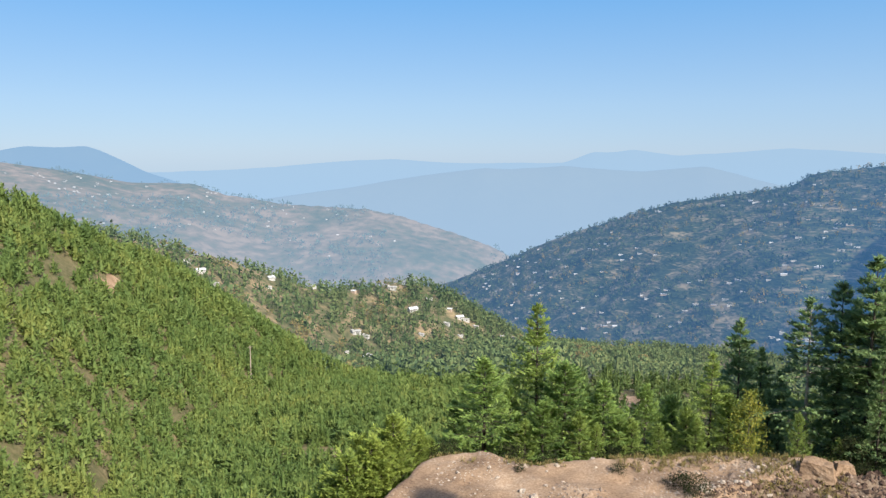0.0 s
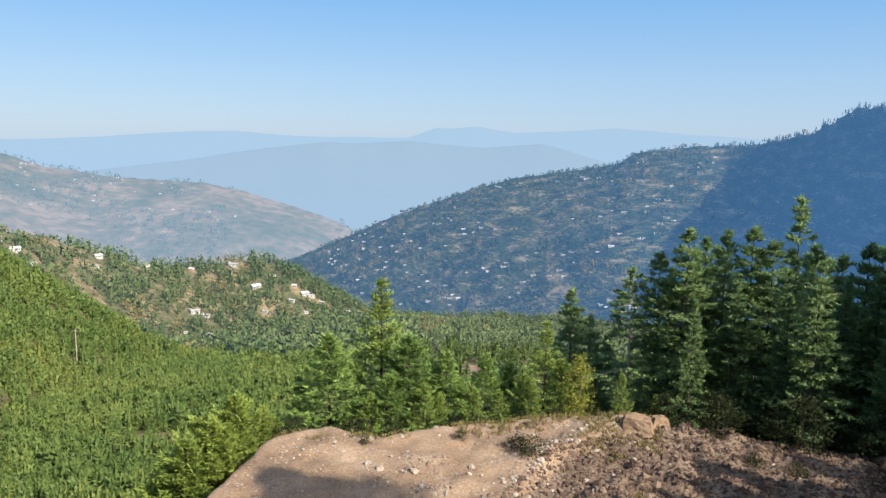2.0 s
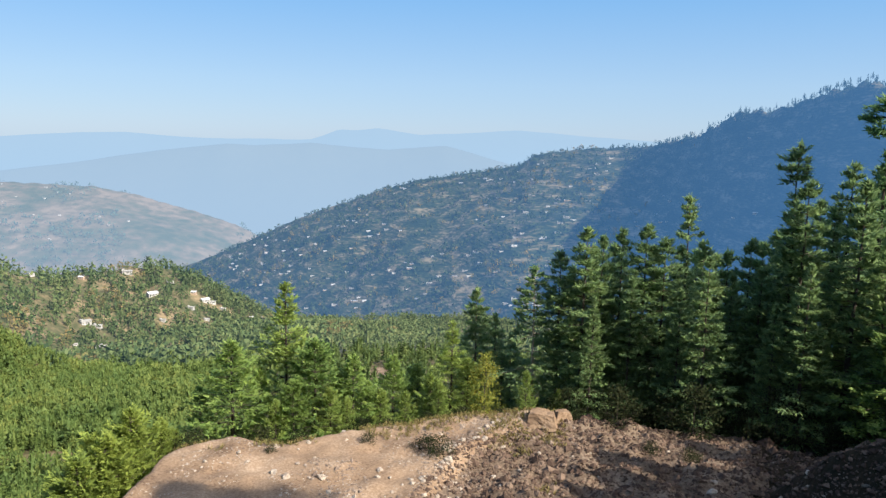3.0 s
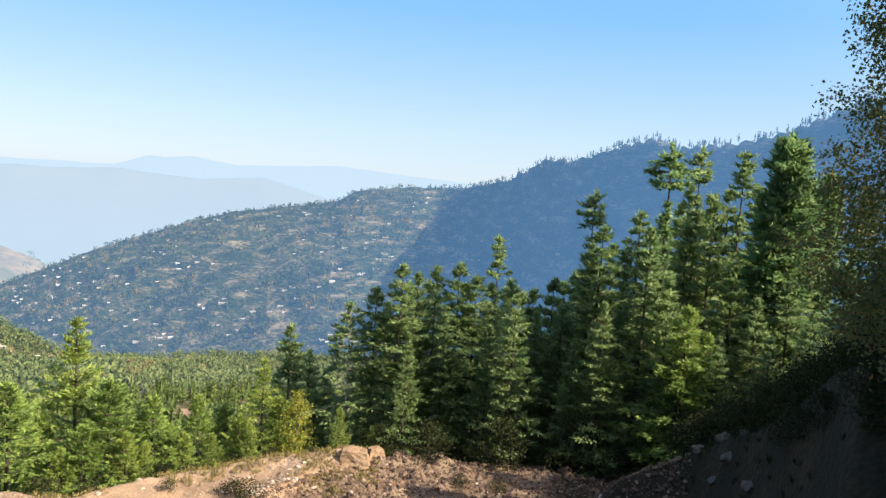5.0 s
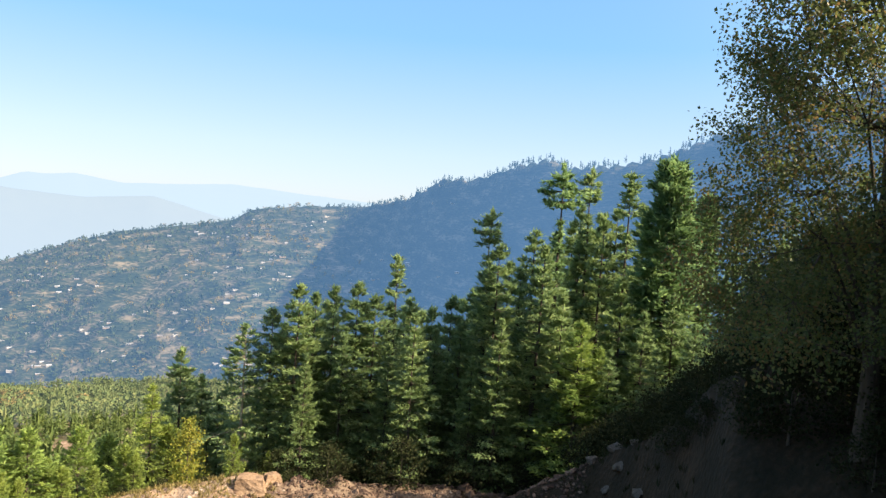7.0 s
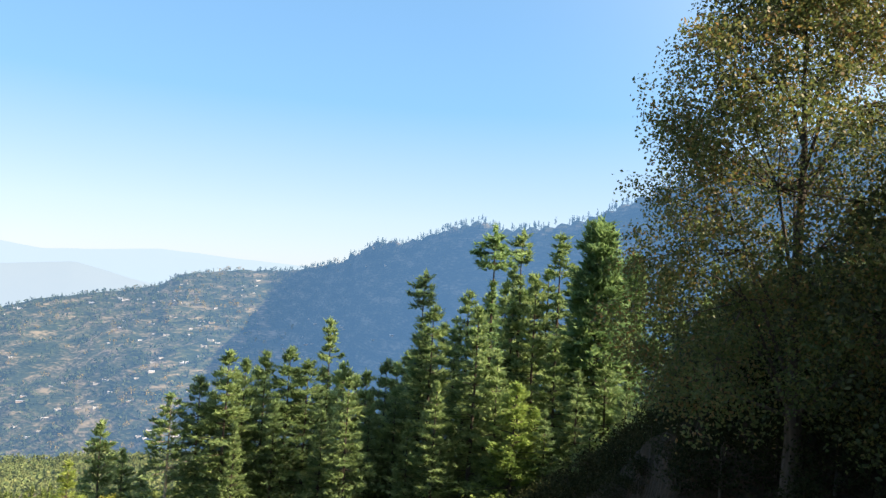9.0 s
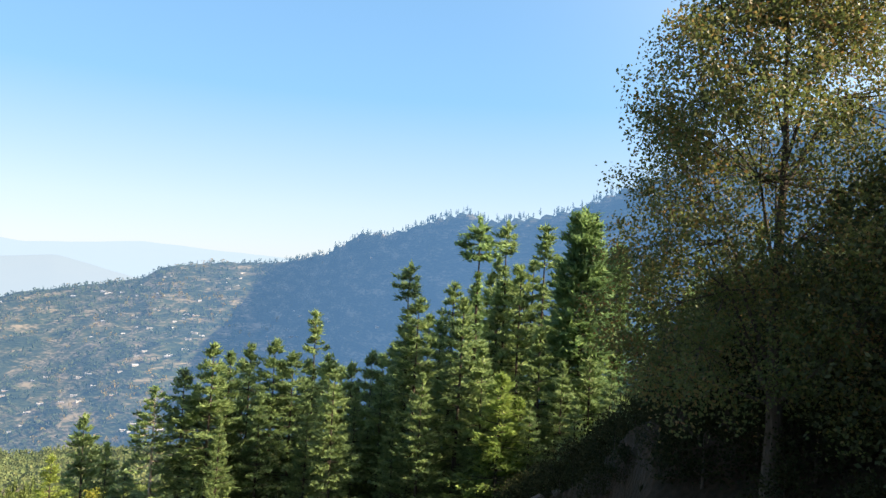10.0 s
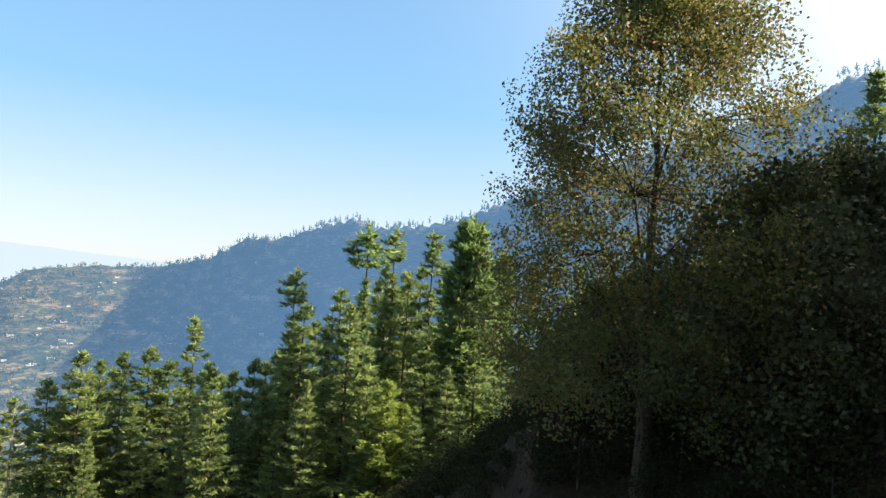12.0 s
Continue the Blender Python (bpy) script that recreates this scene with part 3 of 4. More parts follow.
def leafy(h, width, seed, leaves, leaf=0.16, clusters=260, per=26, bark=None, first=0.25, trunk_r=None, name="broadleaf_tree", shape=1.0, blob=0.55, top=0.35, limbs=False):
    """A broadleaf tree: trunk, forking limbs, and leaves in loose sprays round the limb ends."""
    rs = np.random.default_rng(seed)
    root = new(name)
    r = trunk_r or 0.02 * h
    tv, tf, axis = trunk_mesh(h * 0.8, r, rs, 0.0, 10, 9, 0.3)
    # ends of the limbs: spread through the crown's volume
    n = clusters
    u = rs.uniform(0, 1, n)
    zc = first * h + (h - first * h) * u
    prof = width / 2 * np.clip(np.sin(np.pi * (0.12 + 0.88 * u ** shape)) + top * (1 - u) * 0.6 + 0.02, 0.06, 1.0)
    ang = rs.uniform(0, 6.283, n)
    lump = 1 + 0.16 * np.sin(ang * 3 + zc * 0.9) + 0.12 * np.sin(ang * 5 - zc * 1.7)
    rad = prof * rs.uniform(0.04, 1, n) ** 0.36 * lump
    tips = np.stack([rad * np.cos(ang), rad * np.sin(ang), zc], -1)
    forks = max(6, n // 50)
    fz = np.clip(zc[:forks] - rad[:forks] * 1.9 - 0.2 * h * rs.uniform(0.1, 0.6, forks), max(first, 0.1) * h, h * 0.74)
    f0 = axis(fz)
    f1 = f0 + (tips[:forks] - f0) * 0.5 + rs.normal(0, 0.02 * width, (forks, 3)) * [1, 1, 0.4]

    def nearest(points, hubs):
        return hubs[np.argmin(((points[:, None] - hubs[None]) ** 2).sum(-1), 1)]

    twigs = tips[forks:forks + max(8, n // 7)]
    hub = nearest(twigs, f1)
    f2 = hub + (twigs - hub) * 0.65 + rs.normal(0, 0.015 * width, twigs.shape)
    last = nearest(tips, f2)
    main = sticks(f0, f1, r * 0.26, r * 0.13, 6)
    parts = [sticks(hub, f2, r * 0.12, r * 0.05, 4), sticks(last, tips, r * 0.04, r * 0.015, 3)]
    if limbs:
        trunk = np_mesh("trunk", *joined((tv, tf), *parts), bark or BARK, False, root)
        for k in range(forks):
            np_mesh("limb", *sticks(f0[k:k + 1], f1[k:k + 1], r * 0.26, r * 0.13, 6), bark or BARK, True, trunk)
    else:
        np_mesh("trunk", *joined((tv, tf), main, *parts), bark or BARK, False, root)
    c = np.repeat(tips, per, 0) + np.clip(rs.normal(0, blob, (n * per, 3)), -1.7 * blob, 1.7 * blob) * [1, 1, 0.75]
    cv, cf = blades(c, rs.normal(0, 1, c.shape) + [0, 0, -0.3], leaf, leaf * 0.75, 1, 0.3, rs)
    np_mesh("crown", cv, cf, leaves, False, root)
    return root


def place(ob, b, r, top=None, scale=1.0, turn=0.0, h=None, squash=1.0, sink=0.1):
    """The pose of a plant on the ground at a bearing; top: the angle at which the eye sees its tip."""
    x, y, z = at(b, r)
    if top is not None:
        scale = (EYE + r * math.tan(radians(top)) - z) / h
    return Matrix.Translation((x, y, z - sink)) @ pose(0, 0, 0, 0, 0, turn) @ Matrix.Diagonal((scale * squash, scale * squash, scale, 1))


def settle(proto, rows, h, label, category, group):
    """The first row takes the built plant, the others copies of it. Rows: bearing, distance, tip's angle, breadth."""
    for i, (b, r, top, squash) in enumerate(rows):
        m = place(proto, b, r, top, 1.0, (b * 97) % 360, h, squash)
        if i == 0:
            ob, first = proto, m
        else:
            proto.matrix_basis = Matrix.Identity(4)
            ob = copy_thing(proto, m)
        size = m.to_scale().z * h
        tagged(ob, label.format("tall" if size > 13 else "mid-sized" if size > 6 else "small"), category, group)
    proto.matrix_basis = first


# tall conifers beyond the platform
TALL = "{} green conifer with drooping layered limbs below the road"
GROVE = "conifers of the grove"
settle(conifer(16, 3.1, 101, NEEDLE, 0.08, 1.0, 0.68, 0.34, boughs=8, ragged=0.45), [(30.8, 45, -6.4, 1.0), (35.2, 46, -6.0, 1.0), (42.5, 50, -6.6, 0.9), (45.9, 46, -2.3, 1.0), (47.7, 50, -4.0, 0.9), (33.0, 53, -7.6, 0.9), (52.0, 52, -1.6, 0.9), (57.0, 56, -0.6, 0.9)], 16, TALL, "conifer tree", GROVE)
settle(conifer(16, 2.9, 102, NEEDLE, 0.18, 1.15, 0.60, 0.42, boughs=7, ragged=0.55), [(28.8, 46, -8.3, 0.95), (33.5, 48, -6.4, 0.8), (36.6, 46, -6.9, 0.95), (44.2, 51, -5.9, 0.9), (53.6, 51, 0.6, 0.7), (51.9, 55, 1.2, 0.7), (31.4, 54, -8.2, 0.9), (39.2, 55, -7.0, 0.9), (48.6, 57, -1.0, 0.9), (59.6, 58, 0.8, 0.8)], 16, TALL, "conifer tree", GROVE)
settle(conifer(15, 3.2, 103, NEEDLE, 0.05, 0.95, 0.80, 0.3, boughs=8, ragged=0.45), [(32.1, 46, -7.0, 0.85), (39.9, 42.5, -8.1, 0.85), (49.3, 44, -2.1, 0.95), (37.7, 50, -7.4, 0.9), (41.4, 47, -9.2, 0.8), (43.5, 46, -8.6, 0.9), (34.3, 44, -10.0, 0.8), (37.9, 43.5, -10.6, 0.8), (46.6, 42, -8.0, 0.9), (51.2, 43, -5.6, 0.9), (29.8, 50, -9.4, 0.9), (35.9, 56, -7.8, 1.0), (41.0, 57, -7.6, 1.0), (45.2, 57, -4.6, 1.0), (50.3, 57, -1.4, 1.0), (55.4, 47, -4.0, 1.0), (57.2, 44, -6.5, 1.0), (59.2, 46, -5.0, 1.0), (31.6, 43, -11.6, 0.75), (44.5, 42.5, -11.0, 0.8), (55.0, 41.5, -9.5, 0.9), (58.4, 41, -9.0, 0.9), (60.8, 43, -7.0, 0.9), (38.8, 58, -7.7, 1.0), (40.3, 60, -7.9, 1.0), (43.4, 60, -6.8, 1.0), (46.8, 60, -3.6, 1.0), (50.0, 61, -1.2, 1.0), (51.4, 60, -0.2, 1.0), (53.2, 60, 0.6, 1.0), (54.6, 61, 1.0, 1.0), (56.3, 60, 1.4, 1.0), (59.6, 61, 1.8, 1.0)], 15, TALL, "conifer tree", GROVE)
settle(conifer(14, 2.6, 104, NEEDLE, 0.30, 0.95, 0.65, 0.36, bark=PALE_BARK, boughs=5, ragged=0.6), [(27.0, 45.5, -9.6, 1.0)], 14, "{} light green conifer showing a pale bare trunk", "conifer tree", GROVE)
settle(conifer(18, 2.5, 105, NEEDLE_BLUE, 0.14, 0.34, 0.4, 0.5, boughs=7, ragged=0.5, tuft=0.5, thick=12, crowns=((0.0, 0.45, 0.55), (0.25, 1.0, 0.82)), cap=0.36), [(58.2, 49, 5.0, 0.98), (60.9, 60, 2.6, 0.85)], 18, "{} dense column-shaped pine on the slope", "conifer tree", GROVE)
FLAT = "{} pine with flat tiers of limbs over bare trunk"
settle(conifer(17, 2.3, 107, NEEDLE_BLUE, 0.3, 0.66, 0.5, 0.0, 0.0, boughs=7, ragged=0.6, crowns=((0.0, 0.76, 0.5), (0.82, 1.0, 0.85)), cap=0.8, rise=0.02), [(50.3, 47, 4.2, 0.80)], 17, FLAT, "conifer tree", GROVE)
settle(conifer(17, 2.1, 108, NEEDLE, 0.3, 0.62, 0.5, 0.08, 0.05, boughs=6, ragged=0.65, crowns=((0.0, 0.80, 1.0), (0.85, 1.0, 0.70)), cap=0.75, rise=0.06), [(45.3, 48, 0.3, 0.82), (52.6, 52, 3.9, 0.8)], 17, FLAT, "conifer tree", GROVE)
settle(conifer(17, 2.2, 109, NEEDLE, 0.35, 0.7, 0.5, 0.05, 0.1, boughs=5, ragged=0.7, lean=0.01, crowns=((0.0, 0.66, 0.5), (0.72, 1.0, 0.55)), cap=0.4, rise=0.06), [(38.3, 47, -3.7, 0.68), (55.2, 54, 3.8, 0.85)], 17, "{} thin ragged pine standing above its neighbours", "conifer tree", GROVE)
settle(conifer(9, 2.4, 126, NEEDLE_EDGE, 0.04, 0.55, 0.7, 0.2, 0.12, boughs=8, ragged=0.6, tuft=0.28, thick=20), [(52.6, 41.5, -7.6, 0.95), (54.2, 42.5, -9.4, 0.85)], 9, "{} bright green bushy conifer in front of the grove", "conifer tree", GROVE)
# conifers on the hillside beside the broadleaf tree; most added unseen to cast shade
settle(conifer(16, 2.9, 106, NEEDLE, 0.06, 0.9, 0.75, 0.25, ragged=0.55, tuft=0.8, thick=5), [(85.9, 104, 15.9, 1.3), (89.5, 104, 16.5, 1.2), (83.6, 100, 10.5, 1.1), (87.6, 92, 12.0, 1.2), (84.8, 84, 8.5, 1.2), (80.0, 84, 7.5, 1.1), (75.5, 76, 7.0, 1.0), (70.5, 74, 4.5, 1.0), (66.5, 68, 2.0, 1.0), (63.0, 62, 1.5, 0.9), (66.0, 38, -3.0, 1.1), (68.6, 35, -2.5, 1.1), (70.4, 43, -1.5, 1.1), (72.5, 36, -1.0, 1.1), (75.0, 41, 1.0, 1.2), (78.0, 36, 2.0, 1.2), (64.2, 41, -5.0, 1.0), (68.0, 47, -2.5, 1.1), (81.0, 42, 4.0, 1.2), (67.6, 32, -1.0, 0.9), (70.4, 33, 1.0, 0.9), (73.6, 33, 1.6, 0.9), (76.4, 33, 2.4, 0.9), (62.6, 33.5, -3.5, 1.0), (64.6, 31.5, -2.0, 1.0), (66.2, 34.5, -0.5, 1.0), (69.0, 30.5, 0.5, 1.0), (72.0, 30.5, 1.5, 1.0), (75.0, 30.5, 2.5, 1.0), (78.0, 31.5, 3.5, 1.0), (80.6, 32.5, 4.5, 1.0), (95.0, 38, 14.0, 1.1), (97.0, 41, 16.0, 1.1), (99.0, 37, 18.5, 1.1), (101.0, 40, 21.0, 1.1), (103.0, 37, 23.5, 1.1), (105.0, 40, 25.5, 1.1), (107.5, 38, 27.0, 1.1), (92.5, 41, 11.0, 1.1)], 16, "{} conifer in the shade of the wooded hillside", "conifer tree", "conifers of the hillside")
# young trees along the platform's edge
EDGE = "{} bushy green conifer at the edge of bare earth"
BORDER = "young conifers at the edge"
settle(conifer(7, 2.7, 111, NEEDLE_EDGE, 0.03, 0.5, 0.85, 0.12, 0.12, ragged=0.5, tuft=0.28, thick=22), [(3.3, 40.5, -15.2, 1.15), (12.7, 41.5, -16.6, 0.95), (0.9, 41.5, -18.4, 0.8), (5.4, 42.5, -17.4, 0.9)], 7, EDGE, "conifer tree", BORDER)
settle(conifer(10, 2.7, 112, NEEDLE_LIGHT, 0.04, 0.62, 0.85, 0.2, 0.12, ragged=0.6, tuft=0.28, thick=20), [(7.6, 43, -11.0, 0.95), (20.5, 42.5, -13.9, 0.95)], 10, "{} light green conifer with a slender tip at the edge", "conifer tree", BORDER)
settle(conifer(7, 2.5, 113, NEEDLE_EDGE, 0.02, 0.46, 0.7, 0.05, 0.2, ragged=0.55, tuft=0.28, thick=22), [(9.7, 41, -15.4, 1.0), (8.0, 39.5, -18.4, 1.0), (11.4, 42, -17.6, 0.8), (15.9, 43, -16.7, 0.75), (17.8, 44, -17.3, 0.8), (13.9, 42, -18.6, 0.8)], 7, EDGE, "conifer tree", BORDER)
settle(conifer(5, 1.8, 114, NEEDLE_LIGHT, 0.02, 0.38, 0.75, 0.0, 0.25, ragged=0.55, tuft=0.26, thick=22), [(10.9, 39.6, -19.0, 0.9), (14.9, 41, -19.2, 0.9), (18.9, 42, -18.0, 0.8), (21.9, 42.5, -16.8, 0.85), (19.6, 41.2, -18.6, 0.7), (6.6, 39.2, -19.8, 0.8), (16.9, 41.5, -19.4, 0.8), (12.2, 40, -19.8, 0.7), (26.6, 41.8, -17.5, 0.62), (29.2, 42.5, -18.7, 0.6)], 5, "{} yellow-green young conifer beside the earth platform", "conifer tree", BORDER)
settle(conifer(12, 2.6, 115, NEEDLE, 0.06, 0.72, 0.78, 0.3, ragged=0.55), [(22.4, 50, -11.4, 0.9), (23.9, 52, -13.4, 0.9), (25.3, 50, -14.8, 0.9), (24.6, 47, -16.2, 0.9), (17.2, 50, -17.6, 0.9)], 12, "{} dark conifer behind the platform's edge", "conifer tree", BORDER)
settle(leafy(3.4, 1.7, 121, LEAF_YELLOW, 0.10, 70, 44, first=0.08, blob=0.2, name="sapling"), [(23.3, 41.5, -16.6, 0.95)], 3.4, "{} yellowing sapling with upright twigs", "sapling", "saplings at the edge")
settle(conifer(5, 1.8, 125, NEEDLE_SUNNY, 0.02, 0.4, 0.7, -0.35, 0.35, boughs=7, ragged=0.65, tuft=0.28, thick=22, name="young_pine"), [(-3.9, 37.5, -19.6, 1.0), (-5.9, 36, -21.2, 1.0), (-2.0, 38.5, -20.5, 0.85), (-7.6, 35.5, -22.4, 1.0), (-4.8, 36.2, -21.8, 0.9), (-0.9, 39, -21.3, 0.7), (-6.6, 39, -21.0, 0.8), (-9.2, 36, -24.0, 0.9)], 5.0, "{} bright yellow-green young pine below the platform", "pine tree", "young pines below the platform")


def settle_sized(proto, rows, label, category, group):
    """As settle, with rows of bearing, distance and scale."""
    for i, (b, r, s) in enumerate(rows):
        m = place(proto, b, r, None, s, (b * 131) % 360)
        if i == 0:
            first = m
            ob = proto
        else:
            proto.matrix_basis = Matrix.Identity(4)
            ob = copy_thing(proto, m)
        tagged(ob, label, category, group)
    proto.matrix_basis = first


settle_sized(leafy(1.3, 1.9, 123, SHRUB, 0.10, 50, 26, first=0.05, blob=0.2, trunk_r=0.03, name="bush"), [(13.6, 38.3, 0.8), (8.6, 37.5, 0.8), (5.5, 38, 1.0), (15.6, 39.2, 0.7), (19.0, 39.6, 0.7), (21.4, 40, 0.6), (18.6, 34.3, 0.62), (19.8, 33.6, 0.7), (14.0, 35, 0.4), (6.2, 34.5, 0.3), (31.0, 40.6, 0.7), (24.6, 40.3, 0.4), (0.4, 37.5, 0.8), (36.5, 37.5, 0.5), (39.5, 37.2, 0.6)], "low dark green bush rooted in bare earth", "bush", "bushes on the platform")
# undergrowth, partly added to darken the grove's feet and the bank
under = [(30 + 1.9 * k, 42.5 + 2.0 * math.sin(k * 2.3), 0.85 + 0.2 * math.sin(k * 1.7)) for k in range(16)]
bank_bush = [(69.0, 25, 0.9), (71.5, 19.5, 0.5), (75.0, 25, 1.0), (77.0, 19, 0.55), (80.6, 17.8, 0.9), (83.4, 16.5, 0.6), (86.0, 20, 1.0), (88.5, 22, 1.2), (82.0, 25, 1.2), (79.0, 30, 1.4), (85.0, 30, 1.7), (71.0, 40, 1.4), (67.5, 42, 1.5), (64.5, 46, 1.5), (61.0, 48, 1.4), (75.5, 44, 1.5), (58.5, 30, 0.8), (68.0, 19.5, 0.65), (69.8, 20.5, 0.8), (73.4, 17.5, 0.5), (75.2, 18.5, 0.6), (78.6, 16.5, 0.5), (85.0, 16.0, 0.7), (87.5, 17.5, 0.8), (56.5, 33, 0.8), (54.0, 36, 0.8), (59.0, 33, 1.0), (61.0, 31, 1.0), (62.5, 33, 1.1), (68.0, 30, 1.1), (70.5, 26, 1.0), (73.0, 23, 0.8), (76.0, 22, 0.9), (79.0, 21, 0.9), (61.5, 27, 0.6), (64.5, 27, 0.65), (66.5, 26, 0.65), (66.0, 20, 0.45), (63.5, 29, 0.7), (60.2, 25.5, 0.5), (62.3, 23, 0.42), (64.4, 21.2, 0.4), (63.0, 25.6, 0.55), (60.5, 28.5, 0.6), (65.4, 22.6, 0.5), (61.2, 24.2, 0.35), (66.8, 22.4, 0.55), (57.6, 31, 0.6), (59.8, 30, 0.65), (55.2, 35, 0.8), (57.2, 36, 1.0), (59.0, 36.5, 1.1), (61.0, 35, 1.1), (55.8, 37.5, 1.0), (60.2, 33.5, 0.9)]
settle_sized(leafy(2.6, 3.0, 124, SHRUB, 0.14, 90, 20, first=0.06, blob=0.3, trunk_r=0.05, name="shrub"), under + bank_bush, "dense green shrub with leaf colour darkened for deep shade", "shrub", "shrubs of the undergrowth")

# mostly added as a dark screen behind and beside the broadleaf tree
settle_sized(leafy(5.6, 5.0, 127, LEAF_SHADE, 0.12, 340, 34, first=0.05, blob=0.26, name="broadleaf_tree"), [(81.0, 17.8, 1.12), (84.8, 21, 1.35), (87.4, 22, 1.4), (90.0, 25, 1.5), (81.5, 25, 0.9), (83.0, 31, 1.0), (86.5, 33, 1.2), (78.5, 33, 0.9), (66.8, 26.5, 0.75), (68.8, 24.5, 0.85), (71.4, 25.5, 1.0), (74.4, 24.5, 1.0), (77.4, 24, 1.05), (65.2, 30, 0.7)], "leafy tree with leaf colour darkened for the hillside's shade", "tree", "shaded trees on the bank")
# the broadleaf tree on the bank
oak = leafy(13.0, 7.1, 131, LEAF_OAK, 0.085, 900, 128, BARK, 0.14, 0.2, "broadleaf_tree", 0.72, 0.27, 0.95, limbs=True)
oak.matrix_basis = place(oak, 72.6, 18.5, 25.5, 1, 40, 13.0)
tagged(oak, "large broadleaf tree turning brown, with a forked pale trunk", "tree")


# ---- woods in the valley ----
def tri(mesh):
    """A mesh's quads cut into triangles."""
    v, f = mesh
    return v, np.concatenate([f[:, [0, 1, 2]], f[:, [0, 2, 3]]])


def young_pine(h, radius, tufts, rs, length=0.2):
    """A small far conifer: a slim dark core and short tufts in a full, ragged cone."""
    k = np.arange(4)
    ang = k * 1.5708
    core = np.stack([0.3 * radius * np.cos(ang), 0.3 * radius * np.sin(ang), np.full(4, 0.14 * h)], -1)
    tip = np.stack([0.04 * radius * np.cos(ang), 0.04 * radius * np.sin(ang), np.full(4, 0.85 * h)], -1)
    cone = (np.concatenate([core, tip]), np.stack([k, (k + 1) % 4, (k + 1) % 4 + 4, k + 4], -1))
    stem = sticks(np.array([[0, 0, -0.4]]), np.array([[0, 0, h * 0.3]]), 0.025 * h, 0.02 * h, 3)
    u = 1 - rs.uniform(0.004, 1, tufts) ** 0.55
    a = rs.uniform(0, 6.283, tufts)
    lump = 1 + 0.28 * np.sin(2 * a + 11 * u + rs.uniform(0, 6))
    q = radius * (1 - u) ** 0.75 * np.minimum(1, 0.6 + 2.2 * u) * rs.uniform(0.4, 1.0, tufts) * lump
    p = np.stack([q * np.cos(a), q * np.sin(a), h * (0.06 + 0.88 * u) + rs.normal(0, 0.025 * h, tufts)], -1)
    way = np.stack([np.cos(a) * (1 - 0.6 * u), np.sin(a) * (1 - 0.6 * u), 0.25 + 0.9 * u], -1)
    return joined(tri(cone), tri(stem), sprays(p, way, length * h, length * 0.55 * h, 0.45, rs, 0.9))


def round_tree(h, radius, tufts, length, rs):
    """A small far broadleaf tree: a short stem and an uneven round crown."""
    u, a = rs.uniform(-1, 1, tufts), rs.uniform(0, 6.283, tufts)
    q = np.sqrt(1 - u * u) * (1 + 0.25 * np.sin(2 * a + rs.uniform(0, 6)))
    d = np.stack([q * np.cos(a), q * np.sin(a), u], -1)
    p = d * np.array([radius, radius, h * 0.38]) * rs.uniform(0.5, 1.0, (tufts, 1)) + [0, 0, h * 0.6]
    return joined(tri(blades(p, d + [0, 0, 0.2], length, length * 0.7, 1, 0.6, rs)), tri(sticks(np.array([[0, 0, -0.4]]), np.array([[0, 0, h * 0.7]]), 0.03 * h, 0.01 * h, 3)))


def scatter(name, protos, pts, scales, material, label, rs):
    """Many far trees joined into one mesh."""
    vs, fs, n = [], [], 0
    which = rs.integers(0, len(protos), len(pts))
    for k, (pv, pf) in enumerate(protos):
        p, s = pts[which == k], scales[which == k]
        if not len(p):
            continue
        a = rs.uniform(0, 6.283, len(p))
        ca, sa = np.cos(a)[:, None], np.sin(a)[:, None]
        wide = s[:, None] * rs.uniform(0.8, 1.2, (len(p), 1))
        v = np.stack([(pv[None, :, 0] * ca - pv[None, :, 1] * sa) * wide, (pv[None, :, 0] * sa + pv[None, :, 1] * ca) * wide, pv[None, :, 2] * s[:, None]], -1) + p[:, None]
        vs.append(v.reshape(-1, 3))
        fs.append((pf[None] + (np.arange(len(p)) * len(pv))[:, None, None] + n).reshape(-1, 3))
        n += v.shape[0] * v.shape[1]
    ob = np_mesh(name, np.concatenate(vs), np.concatenate(fs), material)
    return tagged(ob, label, "woods", kind="stuff")


def sprinkle(count, b0, b1, r0, r1, rs, height=ground_z):
    b, r = np.radians(rs.uniform(b0, b1, count)), np.sqrt(rs.uniform(r0 * r0, r1 * r1, count))
    x, y = r * np.sin(b), r * np.cos(b)
    return np.stack([x, y, height(x, y)], -1), np.degrees(b), r


def meet(b, e, height=ground_z, start=60.0, stop=2900.0):
    """The distance at which the eye's ray at that bearing and angle meets the land."""
    r = np.arange(start, stop, 1.5)
    x, y = r * math.sin(radians(b)), r * math.cos(radians(b))
    low = np.nonzero(height(x, y) > EYE + r * math.tan(radians(e)))[0]
    return float(r[low[0]]) if len(low) else None


